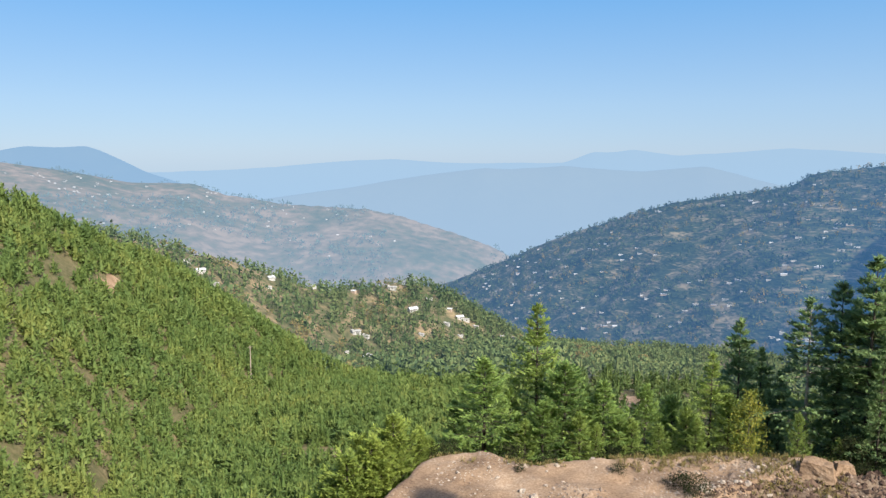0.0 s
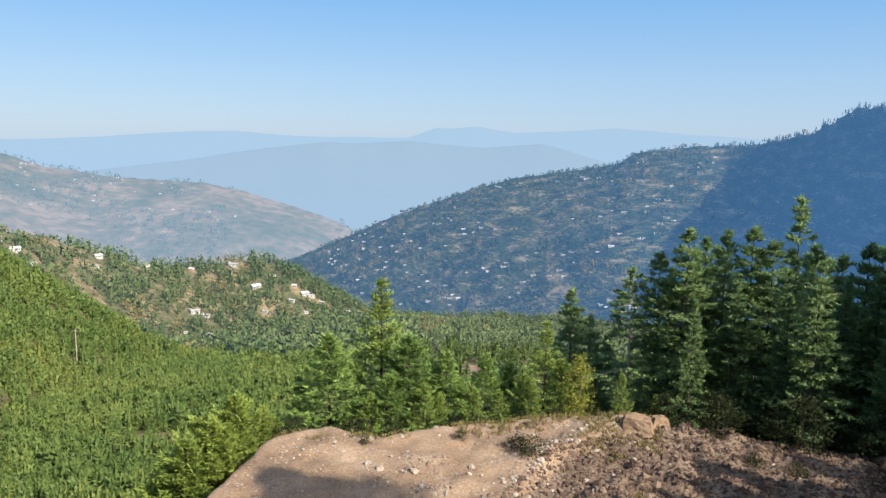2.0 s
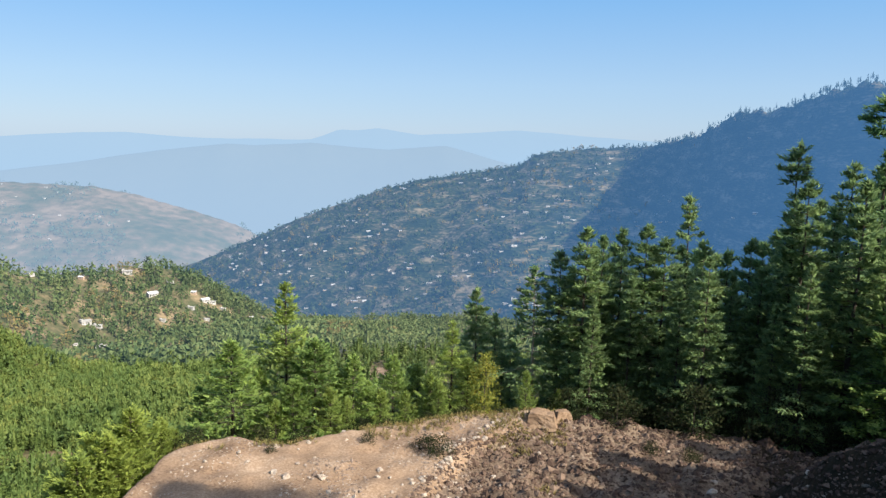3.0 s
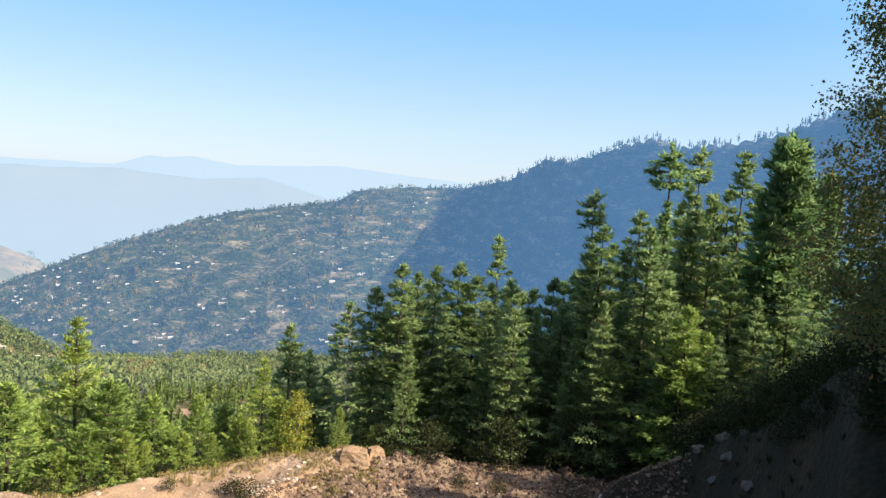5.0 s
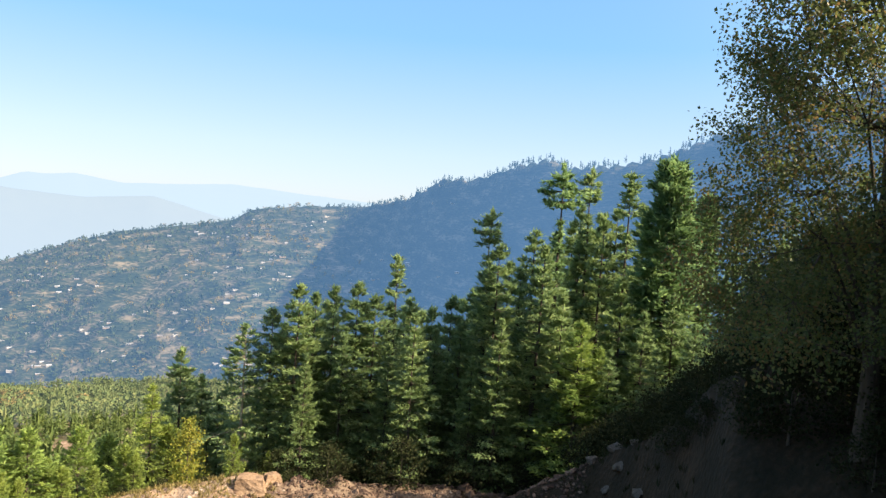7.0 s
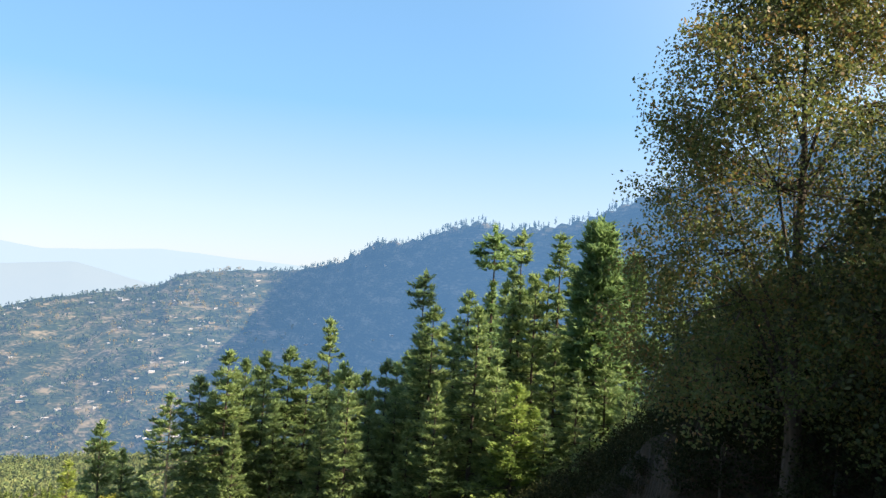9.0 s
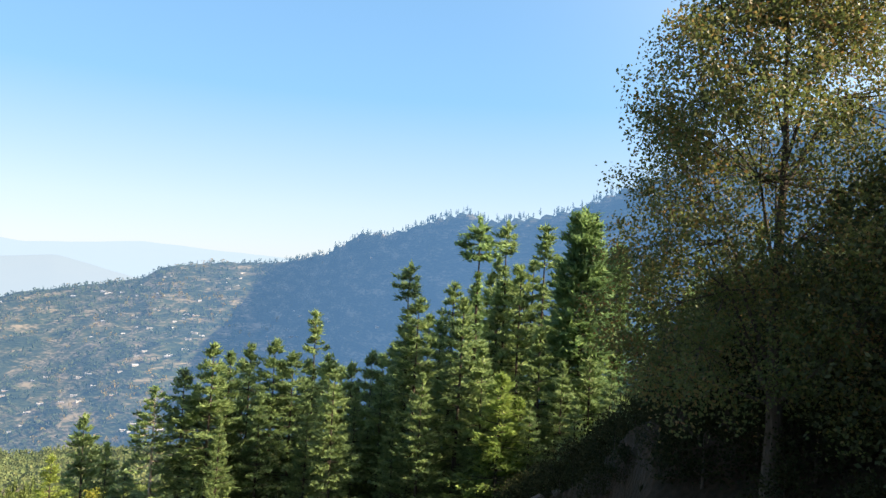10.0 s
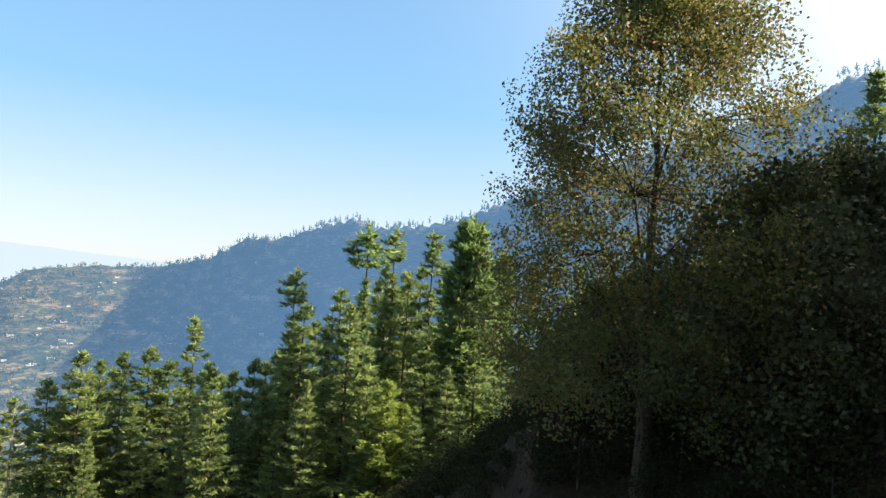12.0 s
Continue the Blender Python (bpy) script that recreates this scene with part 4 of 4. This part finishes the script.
# bearing, angle of sight, kind and size of the spur's houses
SPUR_HOUSES = [(b, meet(b, e, ground_z, 330), k, size) for b, e, k, size in (
    (-19.4, -7.6, 0, 0.9), (-18.4, -8.4, 1, 1.1), (-17.4, -9.4, 0, 0.8), (-14.9, -8.0, 2, 0.9), (-13.3, -9.1, 1, 0.9), (-13.5, -9.8, 0, 0.7), (-10.1, -9.9, 0, 0.6), (-7.0, -10.3, 2, 0.7), (-4.0, -10.1, 0, 1.0),
    (-2.4, -11.8, 1, 1.2), (-1.1, -11.0, 0, 0.7), (-6.9, -13.5, 0, 1.1), (-6.1, -13.8, 0, 0.8), (-6.5, -15.5, 1, 1.3), (-5.7, -15.3, 0, 1.0), (-0.9, -16.0, 3, 1.1), (-7.6, -14.9, 0, 0.5), (-3.3, -14.8, 0, 0.6), (-1.7, -13.7, 0, 0.6),
    (0.5, -11.8, 2, 0.8), (1.3, -12.4, 1, 1.0), (1.8, -12.6, 0, 0.8), (0.3, -12.9, 0, 0.7), (1.4, -13.8, 0, 0.6), (5.6, -13.9, 0, 0.5), (4.7, -13.8, 2, 0.5), (2.6, -13.1, 0, 0.6), (13.1, -14.8, 0, 1.0), (14.8, -14.4, 1, 1.0), (13.9, -14.6, 0, 0.7), (16.2, -15.2, 2, 0.8))]
SPUR_HOUSES = [h for h in SPUR_HOUSES if h[1] and h[1] < 1000]


def off_sightlines(p):
    """Whether each point lies outside the gaps left towards the eye, which keep the houses in view."""
    free = np.ones(len(p), bool)
    for b, r, k, size in SPUR_HOUSES:
        x, y = math.sin(radians(b)), math.cos(radians(b))
        along, across = p[:, 0] * x + p[:, 1] * y - r, p[:, 0] * y - p[:, 1] * x
        free &= ~((along > -15) & (along < 7) & (np.abs(across) < 7 * size))
    return free


rs = np.random.default_rng(31)
p, b, r = sprinkle(10400, -38, 5, 90, 372, rs)
bare = rough(p[:, 0], p[:, 1], 26, 81) + 0.5 * rough(p[:, 0], p[:, 1], 8, 82)
limit = knots(b, -46, 285, -31, 290, -20, 325, -12, 360, 4, 372)
keep = (bare < 0.45) & (cutting(p[:, 0], p[:, 1]) > 1.0) & (r < limit) & (rs.random(len(p)) < np.clip(clearing(p[:, 0], p[:, 1]) * 1.2 - 0.7, 0.1, 1.0))
p, r = p[keep], r[keep]
scatter("young_pine_plantation", [young_pine(rs.uniform(4.2, 5.2), rs.uniform(1.6, 2.3), 84, rs, 0.17) for _ in range(10)], p, rs.uniform(0.7, 1.2, len(p)) * knots(r, 66, 0.8, 120, 0.98, 230, 1.3, 335, 1.45), NEEDLE_YOUNG, "thick plantation of young bright green pines on a slope", rs)
p, b, r = sprinkle(1100, 4, 52, 110, 330, rs)
front = p - np.array([0.25, 0.97, 0.0]) * -14
p = p[(bare_strip(p[:, 0], p[:, 1]) > 1.05) & (bare_strip(front[:, 0], front[:, 1]) > 1.05)]
scatter("slope_wood", [young_pine(8.0, 2.4, 64, rs, 0.17) for _ in range(5)], p, rs.uniform(0.5, 1.2, len(p)), NEEDLE_SLOPE, "green pines on the slope below the platform", rs)
p, b, r = sprinkle(4000, -2, 52, 330, 820, rs)
q, _, q_r = sprinkle(8000, 2, 34, 330, 1050, rs)
p, r = np.concatenate([p, q]), np.concatenate([r, q_r])
clump = 0.6 * rough(p[:, 0], p[:, 1], 75, 84) + 0.7 * rough(p[:, 0], p[:, 1], 24, 184)
keep = (clump < 0.08 - 0.3 * rs.random(len(p))) | (rs.random(len(p)) < 0.14)
keep &= off_sightlines(p)
p, clump = p[keep], clump[keep]
scatter("valley_wood", [young_pine(8.0, 2.6, 24, rs, 0.22) for _ in range(3)] + [round_tree(6.0, 3.0, 30, 1.35, rs) for _ in range(6)], p, rs.uniform(0.5, 1.25, len(p)) * np.clip(1.15 - 0.7 * clump, 0.7, 1.7), VALLEY_TREES, "mixed dark green woods on the valley floor", rs)
p, b, r = sprinkle(8600, -32, 10, 305, 860, rs)
keep = (0.6 * rough(p[:, 0], p[:, 1], 60, 85) + 0.6 * rough(p[:, 0], p[:, 1], 22, 185) < 0.20 + 0.2 * (rs.random(len(p)) - 0.5)) & (rs.random(len(p)) < 0.85)
p = p[keep & off_sightlines(p)]
scatter("spur_wood", [young_pine(8.5, 2.5, 20, rs, 0.24) for _ in range(2)] + [round_tree(8, 3.3, 16, 2.1, rs) for _ in range(3)], p, rs.uniform(0.7, 1.5, len(p)), VALLEY_TREES, "green trees on a village spur", rs)
p, b, r = sprinkle(1300, -22, 16, 380, 860, rs)
keep = (rough(p[:, 0], p[:, 1], 50, 86) > 0.1) & (rs.random(len(p)) < 0.55)
p = p[keep]
scatter("autumn_trees", [round_tree(7, 2.9, 40, 1.5, rs) for _ in range(3)], p, rs.uniform(0.7, 1.5, len(p)), VALLEY_GOLD, "golden autumn trees among the village fields", rs)
p, b, r = sprinkle(27000, -2, 92, 420, 1750, rs, right_hill_z)
rise = right_hill_z(p[:, 0], p[:, 1])
keep = (rise > ground_z(p[:, 0], p[:, 1])) & (0.6 * rough(p[:, 0], p[:, 1], 110, 87) + 0.7 * rough(p[:, 0], p[:, 1], 34, 187) < knots(b, 0, 0.10, 26, 0.14, 34, 0.4, 92, 0.6)) & (rs.random(len(p)) < knots(b, 0, 0.75, 30, 0.75, 40, 0.5))
p, b = p[keep], b[keep]
steep = b + rs.normal(0, 2.0, len(b)) > 33
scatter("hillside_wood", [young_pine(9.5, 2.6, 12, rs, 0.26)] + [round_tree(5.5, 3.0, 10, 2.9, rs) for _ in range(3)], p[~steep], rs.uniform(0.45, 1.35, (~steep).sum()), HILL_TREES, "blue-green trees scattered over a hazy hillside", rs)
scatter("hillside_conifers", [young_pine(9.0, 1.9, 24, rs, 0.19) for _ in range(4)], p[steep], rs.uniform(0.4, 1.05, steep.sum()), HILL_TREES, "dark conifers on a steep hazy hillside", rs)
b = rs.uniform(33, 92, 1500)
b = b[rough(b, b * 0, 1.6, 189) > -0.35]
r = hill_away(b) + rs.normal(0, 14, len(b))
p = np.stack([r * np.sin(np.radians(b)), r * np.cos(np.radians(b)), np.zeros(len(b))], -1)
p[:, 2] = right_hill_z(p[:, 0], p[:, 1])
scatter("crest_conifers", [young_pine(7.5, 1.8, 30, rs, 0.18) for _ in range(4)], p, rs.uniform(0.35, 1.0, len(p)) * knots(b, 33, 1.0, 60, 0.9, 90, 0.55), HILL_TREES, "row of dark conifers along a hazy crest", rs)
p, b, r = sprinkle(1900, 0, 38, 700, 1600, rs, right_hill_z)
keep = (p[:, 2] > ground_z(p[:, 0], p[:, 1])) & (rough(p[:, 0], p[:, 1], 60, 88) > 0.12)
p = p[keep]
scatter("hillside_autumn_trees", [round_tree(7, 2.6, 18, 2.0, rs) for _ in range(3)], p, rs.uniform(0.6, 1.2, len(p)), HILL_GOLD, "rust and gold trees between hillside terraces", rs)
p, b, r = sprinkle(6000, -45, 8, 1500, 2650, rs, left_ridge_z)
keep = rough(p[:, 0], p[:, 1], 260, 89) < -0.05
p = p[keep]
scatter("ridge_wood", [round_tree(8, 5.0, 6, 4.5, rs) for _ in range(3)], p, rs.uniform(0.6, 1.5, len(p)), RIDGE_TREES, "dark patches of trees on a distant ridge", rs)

# ---- houses ----
def box(bm, x0, x1, y0, y1, z0, z1):
    v = [bm.verts.new((x, y, z)) for z in (z0, z1) for x, y in ((x0, y0), (x1, y0), (x1, y1), (x0, y1))]
    for f in ((3, 2, 1, 0), (4, 5, 6, 7), (0, 1, 5, 4), (1, 2, 6, 5), (2, 3, 7, 6), (3, 0, 4, 7)):
        bm.faces.new([v[i] for i in f])


def part(name, bm, material, parent, label=""):
    me = bpy.data.meshes.new(name)
    bm.to_mesh(me)
    bm.free()
    me.materials.append(material)
    ob = new(name, me)
    ob.parent = parent
    return tagged(ob, label)


def house(w, d, h, wall, cover, gable, bays):
    """A hill house: walls on a plinth, a pitched or flat roof, a door and windows in the long front."""
    root = new("house")
    bm = bmesh.new()
    box(bm, -w / 2, w / 2, -d / 2, d / 2, -3.0, h)
    if gable:
        a, b_ = bm.verts.new((-w / 2, 0, h + gable)), bm.verts.new((w / 2, 0, h + gable))
        e = [bm.verts.new(p) for p in ((-w / 2, -d / 2, h), (-w / 2, d / 2, h), (w / 2, -d / 2, h), (w / 2, d / 2, h))]
        bm.faces.new((e[0], a, e[1])), bm.faces.new((e[2], e[3], b_))
    part("wall", bm, wall, root)
    bm = bmesh.new()
    if gable:
        o, t = 0.6, 0.14
        for s in (-1, 1):
            g = [bm.verts.new(p) for p in ((-w / 2 - o, s * (d / 2 + o), h - o * gable / (d / 2)), (w / 2 + o, s * (d / 2 + o), h - o * gable / (d / 2)), (w / 2 + o, 0, h + gable), (-w / 2 - o, 0, h + gable))]
            k = [bm.verts.new(q.co + Vector((0, 0, t))) for q in g]
            bm.faces.new(g), bm.faces.new(k[::-1])
            for i in range(4):
                bm.faces.new((g[i], k[i], k[(i + 1) % 4], g[(i + 1) % 4]))
    else:
        box(bm, -w / 2 - 0.5, w / 2 + 0.5, -d / 2 - 1.0, d / 2 + 0.4, h, h + 0.28)
        box(bm, -w / 2 - 0.3, -w / 2 + 2.4, -d / 2, d / 2, h + 0.28, h + 1.9)
    part("roof", bm, cover, root)
    bm = bmesh.new()
    box(bm, -0.5, 0.5, -d / 2 - 0.06, -d / 2 + 0.05, 0.05, 2.1)
    part("door", bm, DARK_PANE, root)
    for i in range(bays):
        x = (i + 0.5) * w / bays - w / 2
        if abs(x) < 0.9:
            x += 1.5
        bm = bmesh.new()
        box(bm, x - 0.55, x + 0.55, -d / 2 - 0.05, -d / 2 + 0.05, 0.95, 2.15)
        part("window", bm, DARK_PANE, root)
    return root


def settle_house(proto, b, r, height, size, turn, label, group, used):
    x, y = r * math.sin(radians(b)), r * math.cos(radians(b))
    m = Matrix.Translation((x, y, float(height(x, y)) + 0.3)) @ pose(0, 0, 0, 0, 0, -b + turn) @ Matrix.Diagonal((size, size, size, 1))
    if proto.name in used:
        keep = proto.matrix_basis.copy()
        proto.matrix_basis = Matrix.Identity(4)
        ob = copy_thing(proto, m)
        proto.matrix_basis = keep
    else:
        proto.matrix_basis = m
        used.add(proto.name)
        ob = proto
    return tagged(ob, label, "house", group)


hr = random.Random(5)
used = set()
KINDS = [
    (house(11, 6, 3.2, WHITEWASH, WHITEWASH, 0, 3), "white flat-roofed village house among trees"),
    (house(10, 6.5, 2.8, WHITEWASH, TIN, 1.6, 3), "whitewashed house with a pale tin gable roof"),
    (house(9, 5.5, 2.8, MUD_WALL, TIN, 1.3, 2), "mud-walled house with a shiny tin roof"),
    (house(13, 8, 3.2, WHITEWASH, GREEN_TIN, 2.2, 4), "large house with a pale green roof"),
]
for b, r, k, size in SPUR_HOUSES:
    proto, label = KINDS[k]
    settle_house(proto, b, r, ground_z, size * r / 960, hr.uniform(-35, 35), label, "houses on the spur", used)

# hillside copies of the house materials, with haze painted as blue emission
FAR_WHITE = surface("far_whitewash", [(0.30, 0.28, 0.25), (0.48, 0.46, 0.43)], 0.3, 3, 0.85, 0, haze_glow=0.22)
FAR_TIN = surface("far_tin", [(0.34, 0.35, 0.37), (0.50, 0.50, 0.51)], 0.3, 3, 0.5, 0, haze_glow=0.22)
FAR_MUD = surface("far_mud", [(0.30, 0.22, 0.15), (0.45, 0.36, 0.28)], 0.3, 3, 0.95, 0, haze_glow=0.22)
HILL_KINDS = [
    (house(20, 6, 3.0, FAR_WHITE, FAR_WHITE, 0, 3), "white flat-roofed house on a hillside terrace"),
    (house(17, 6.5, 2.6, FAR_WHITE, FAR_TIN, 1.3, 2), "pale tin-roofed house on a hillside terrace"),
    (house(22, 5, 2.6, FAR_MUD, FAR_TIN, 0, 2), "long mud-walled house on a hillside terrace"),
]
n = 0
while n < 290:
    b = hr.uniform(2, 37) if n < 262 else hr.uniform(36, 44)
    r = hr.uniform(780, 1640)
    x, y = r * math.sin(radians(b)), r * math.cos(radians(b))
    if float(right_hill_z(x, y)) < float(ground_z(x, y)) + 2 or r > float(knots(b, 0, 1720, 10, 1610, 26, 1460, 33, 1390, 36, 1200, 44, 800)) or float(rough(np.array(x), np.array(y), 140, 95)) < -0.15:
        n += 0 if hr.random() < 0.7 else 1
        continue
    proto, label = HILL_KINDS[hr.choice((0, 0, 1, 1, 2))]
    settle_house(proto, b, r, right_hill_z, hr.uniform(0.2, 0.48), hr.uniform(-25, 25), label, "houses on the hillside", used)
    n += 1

# ridge copies, with stronger haze emission painted in
HAZE_WHITE = surface("ridge_whitewash", [(0.28, 0.27, 0.25), (0.44, 0.43, 0.41)], 0.3, 3, 0.85, 0, haze_glow=0.38, haze_colour=(0.30, 0.42, 0.60))
HAZE_TIN = surface("ridge_tin", [(0.34, 0.35, 0.37), (0.50, 0.50, 0.51)], 0.3, 3, 0.5, 0, haze_glow=0.38, haze_colour=(0.30, 0.42, 0.60))
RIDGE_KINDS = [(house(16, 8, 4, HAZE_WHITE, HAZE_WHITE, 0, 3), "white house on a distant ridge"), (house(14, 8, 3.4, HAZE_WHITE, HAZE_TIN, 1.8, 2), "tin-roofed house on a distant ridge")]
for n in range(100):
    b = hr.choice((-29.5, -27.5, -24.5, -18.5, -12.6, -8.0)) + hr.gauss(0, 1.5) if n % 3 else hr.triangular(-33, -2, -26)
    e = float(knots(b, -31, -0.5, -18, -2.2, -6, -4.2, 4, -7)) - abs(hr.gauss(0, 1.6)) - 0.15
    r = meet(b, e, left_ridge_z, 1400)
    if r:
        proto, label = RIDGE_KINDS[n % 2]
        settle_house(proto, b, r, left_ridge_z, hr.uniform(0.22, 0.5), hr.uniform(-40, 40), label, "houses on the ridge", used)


# ---- the pole on the slope ----
def pole(b, r, top):
    x, y, z = at(b, r)
    h = EYE + r * math.tan(radians(top)) - z
    root = new("utility_pole")
    v, f = sticks(np.array([[0, 0, -0.5]]), np.array([[0, 0, h]]), 0.22, 0.14, 8)
    np_mesh("pole", v, f, WOOD, True, root)
    v, f = sticks(np.array([[-0.9, 0, h - 0.5]]), np.array([[0.9, 0, h - 0.5]]), 0.08, 0.08, 4)
    np_mesh("crossarm", v, f, WOOD, False, root)
    root.matrix_basis = pose(x, y, z)
    return tagged(root, "bare grey wooden utility pole in the plantation", "pole")


pole(-15.0, meet(-15.0, -16.6) or 200, -14.0)


# ---- stones and clods on the platform ----
def stone_mesh(seed, material, rounds=2, jag=0.28, flat=0.7):
    bm = bmesh.new()
    bmesh.ops.create_icosphere(bm, subdivisions=rounds, radius=1.0)
    for v in bm.verts:
        n = noise.noise(v.co * 1.1 + Vector((seed * 3.1, 0, 0))) * jag * 2 + noise.noise(v.co * 2.7 + Vector((0, seed, 0))) * jag
        v.co *= 1 + n
        v.co.z *= flat
    me = bpy.data.meshes.new("rock")
    bm.to_mesh(me)
    bm.free()
    me.materials.append(material)
    return me


sr = random.Random(12)
shapes = [stone_mesh(i, STONE) for i in range(6)]
for n in range(110):
    r = sr.uniform(26, 38.5)
    if n < 30:
        b = sr.gauss(10, 4.5)
    elif n < 75:
        b = float(platform_rim(r)) + sr.gauss(-0.4, 1.1)
    else:
        b = sr.uniform(22, 48)
    if b < -3:
        b = 3 - b
    x, y, z = at(b, r)
    s = sr.uniform(0.05, 0.12) if sr.random() < 0.75 else sr.uniform(0.12, 0.22)
    ob = new("rock", shapes[n % 6])
    ob.matrix_basis = pose(x, y, z + s * 0.25, sr.uniform(-20, 20), sr.uniform(-20, 20), sr.uniform(0, 360)) @ Matrix.Diagonal((s * sr.uniform(0.8, 1.4), s, s, 1))
    tagged(ob, "pale angular rock lying on bare earth", "rock", "rocks on the platform")


boulders = [stone_mesh(i + 20, DARK_STONE) for i in range(4)]
for n in range(16):
    b, r = sr.uniform(50, 61), sr.uniform(24, 33)
    x, y, z = at(b, r)
    s = sr.uniform(0.13, 0.30)
    ob = new("rock", boulders[n % 4])
    ob.matrix_basis = pose(x, y, z + s * 0.2, sr.uniform(-25, 25), sr.uniform(-25, 25), sr.uniform(0, 360)) @ Matrix.Diagonal((s * sr.uniform(0.8, 1.4), s, s, 1))
    tagged(ob, "grey boulder at the foot of the shaded bank", "rock", "boulders below the bank")


clod_shapes = [stone_mesh(i + 40, CLOD, 1, 0.34, 0.75) for i in range(6)]
for n in range(170):
    r = sr.uniform(29, 39.5)
    b = float(platform_rim(r)) + abs(sr.gauss(0, 7.0)) + 1.0
    if b > 46:
        continue
    x, y, z = at(b, r)
    size = sr.uniform(0.06, 0.12) if sr.random() < 0.85 else sr.uniform(0.12, 0.19)
    ob = new("clod", clod_shapes[n % 6])
    ob.matrix_basis = pose(x, y, z + size * 0.2, sr.uniform(-25, 25), sr.uniform(-25, 25), sr.uniform(0, 360)) @ Matrix.Diagonal((size * sr.uniform(0.8, 1.5), size, size, 1))
    tagged(ob, "large reddish-brown clod of freshly dug earth", "clod", "clods of dug earth")


def pebbles(name, count, b0, b1, r0, r1, size, material, label, rs, where=None):
    p, b, r = sprinkle(count, b0, b1, r0, r1, rs)
    keep = (r < terrace_reach(b) - 0.2) & (p[:, 0] > -3.2)
    if where is not None:
        keep &= where(p[:, 0], p[:, 1], b, r)
    p = p[keep]
    oct_v = np.array([[1, 0, 0], [-1, 0, 0], [0, 1, 0], [0, -1, 0], [0, 0, 1], [0, 0, -1]], float)
    oct_f = np.array([[0, 2, 4], [2, 1, 4], [1, 3, 4], [3, 0, 4], [2, 0, 5], [1, 2, 5], [3, 1, 5], [0, 3, 5]])
    s = size * rs.lognormal(0, 0.5, (len(p), 1, 1))
    v = oct_v[None] * s * rs.uniform(0.55, 1.35, (len(p), 6, 3)) * [1, 1, 0.7]
    a = rs.uniform(0, 6.283, len(p))
    ca, sa = np.cos(a)[:, None], np.sin(a)[:, None]
    v = np.stack([v[..., 0] * ca - v[..., 1] * sa, v[..., 0] * sa + v[..., 1] * ca, v[..., 2]], -1) + rs.normal(0, 0.12, v.shape) * s + p[:, None]
    f = (oct_f[None] + (np.arange(len(p)) * 6)[:, None, None]).reshape(-1, 3)
    ob = np_mesh(name, v.reshape(-1, 3), f, material)
    return tagged(ob, label, "gravel", kind="stuff")


rs = np.random.default_rng(77)
pebbles("gravel", 24000, -5, 50, 24, 40, 0.045, STONE, "pale gravel strewn over the earth platform", rs, lambda x, y, b, r: rough(x, y, 3, 90) + 0.6 * np.exp(-((b - platform_rim(r) + 0.6) / 1.6) ** 2) > 0.18)
pebbles("grit", 9000, -5, 26, 24, 39, 0.03, STONE, "fine pale grit on the trodden earth track", rs, lambda x, y, b, r: rough(x, y, 2, 94) > 0.05)
pebbles("clods", 20000, 14, 54, 24, 41, 0.075, CLOD, "broken reddish-brown clods of dug earth", rs, lambda x, y, b, r: (0.8 * rough(x, y, 4, 91) + (b - platform_rim(r)) / 3 > 0.0))


def earth_block(b, r, w, d, h, turn, seed):
    """A standing block of undug earth with crumbling edges."""
    bm = bmesh.new()
    bmesh.ops.create_cube(bm, size=1.0)
    bmesh.ops.subdivide_edges(bm, edges=bm.edges[:], cuts=5, use_grid_fill=True)
    for v in bm.verts:
        v.co.x *= 1 + 0.25 * (0.5 - v.co.z)
        v.co.y *= 1 + 0.35 * (0.5 - v.co.z)
        v.co = Vector((v.co.x * w, v.co.y * d, (v.co.z + 0.35) * h))
        v.co += noise.noise_vector(v.co * 1.3 + Vector((seed, 0, 0))) * 0.12 + noise.noise_vector(v.co * 4 + Vector((0, seed, 0))) * 0.07
    me = bpy.data.meshes.new("earth_block")
    bm.to_mesh(me)
    bm.free()
    me.materials.append(DIRT)
    ob = new("earth_block", me)
    x, y, z = at(b, r)
    ob.matrix_basis = pose(x, y, z, 0, 0, turn)
    return tagged(ob, "crumbling block of undug brown earth", "earth block", "earth blocks at the edge")


earth_block(28.0, 38.8, 1.25, 1.0, 0.85, -30, 1)
earth_block(29.6, 40.0, 0.8, 0.7, 0.6, -12, 2)


# ---- grass and weeds ----
def tufts_of_grass(name, count, b0, b1, r0, r1, length, material, label, rs, where):
    p, b, r = sprinkle(count, b0, b1, r0, r1, rs)
    p = p[where(p[:, 0], p[:, 1], b, r)]
    v, f = blades(p, np.tile([[0, 0, 1.0]], (len(p), 1)), length, length * 0.12, 7, 0.45, rs)
    return tagged(np_mesh(name, v, f, material), label, "grass", kind="stuff")


tufts_of_grass("dry_grass", 8000, -8, 30, 24, 44, 0.28, DRY_GRASS, "sparse dry grass at the platform's edge", rs, lambda x, y, b, r: rough(x, y, 2.5, 92) + np.clip((r - 36) / 4, -0.45, 0.6) > 0.22)
# the bank's weeds reuse the leaf colour darkened for shade
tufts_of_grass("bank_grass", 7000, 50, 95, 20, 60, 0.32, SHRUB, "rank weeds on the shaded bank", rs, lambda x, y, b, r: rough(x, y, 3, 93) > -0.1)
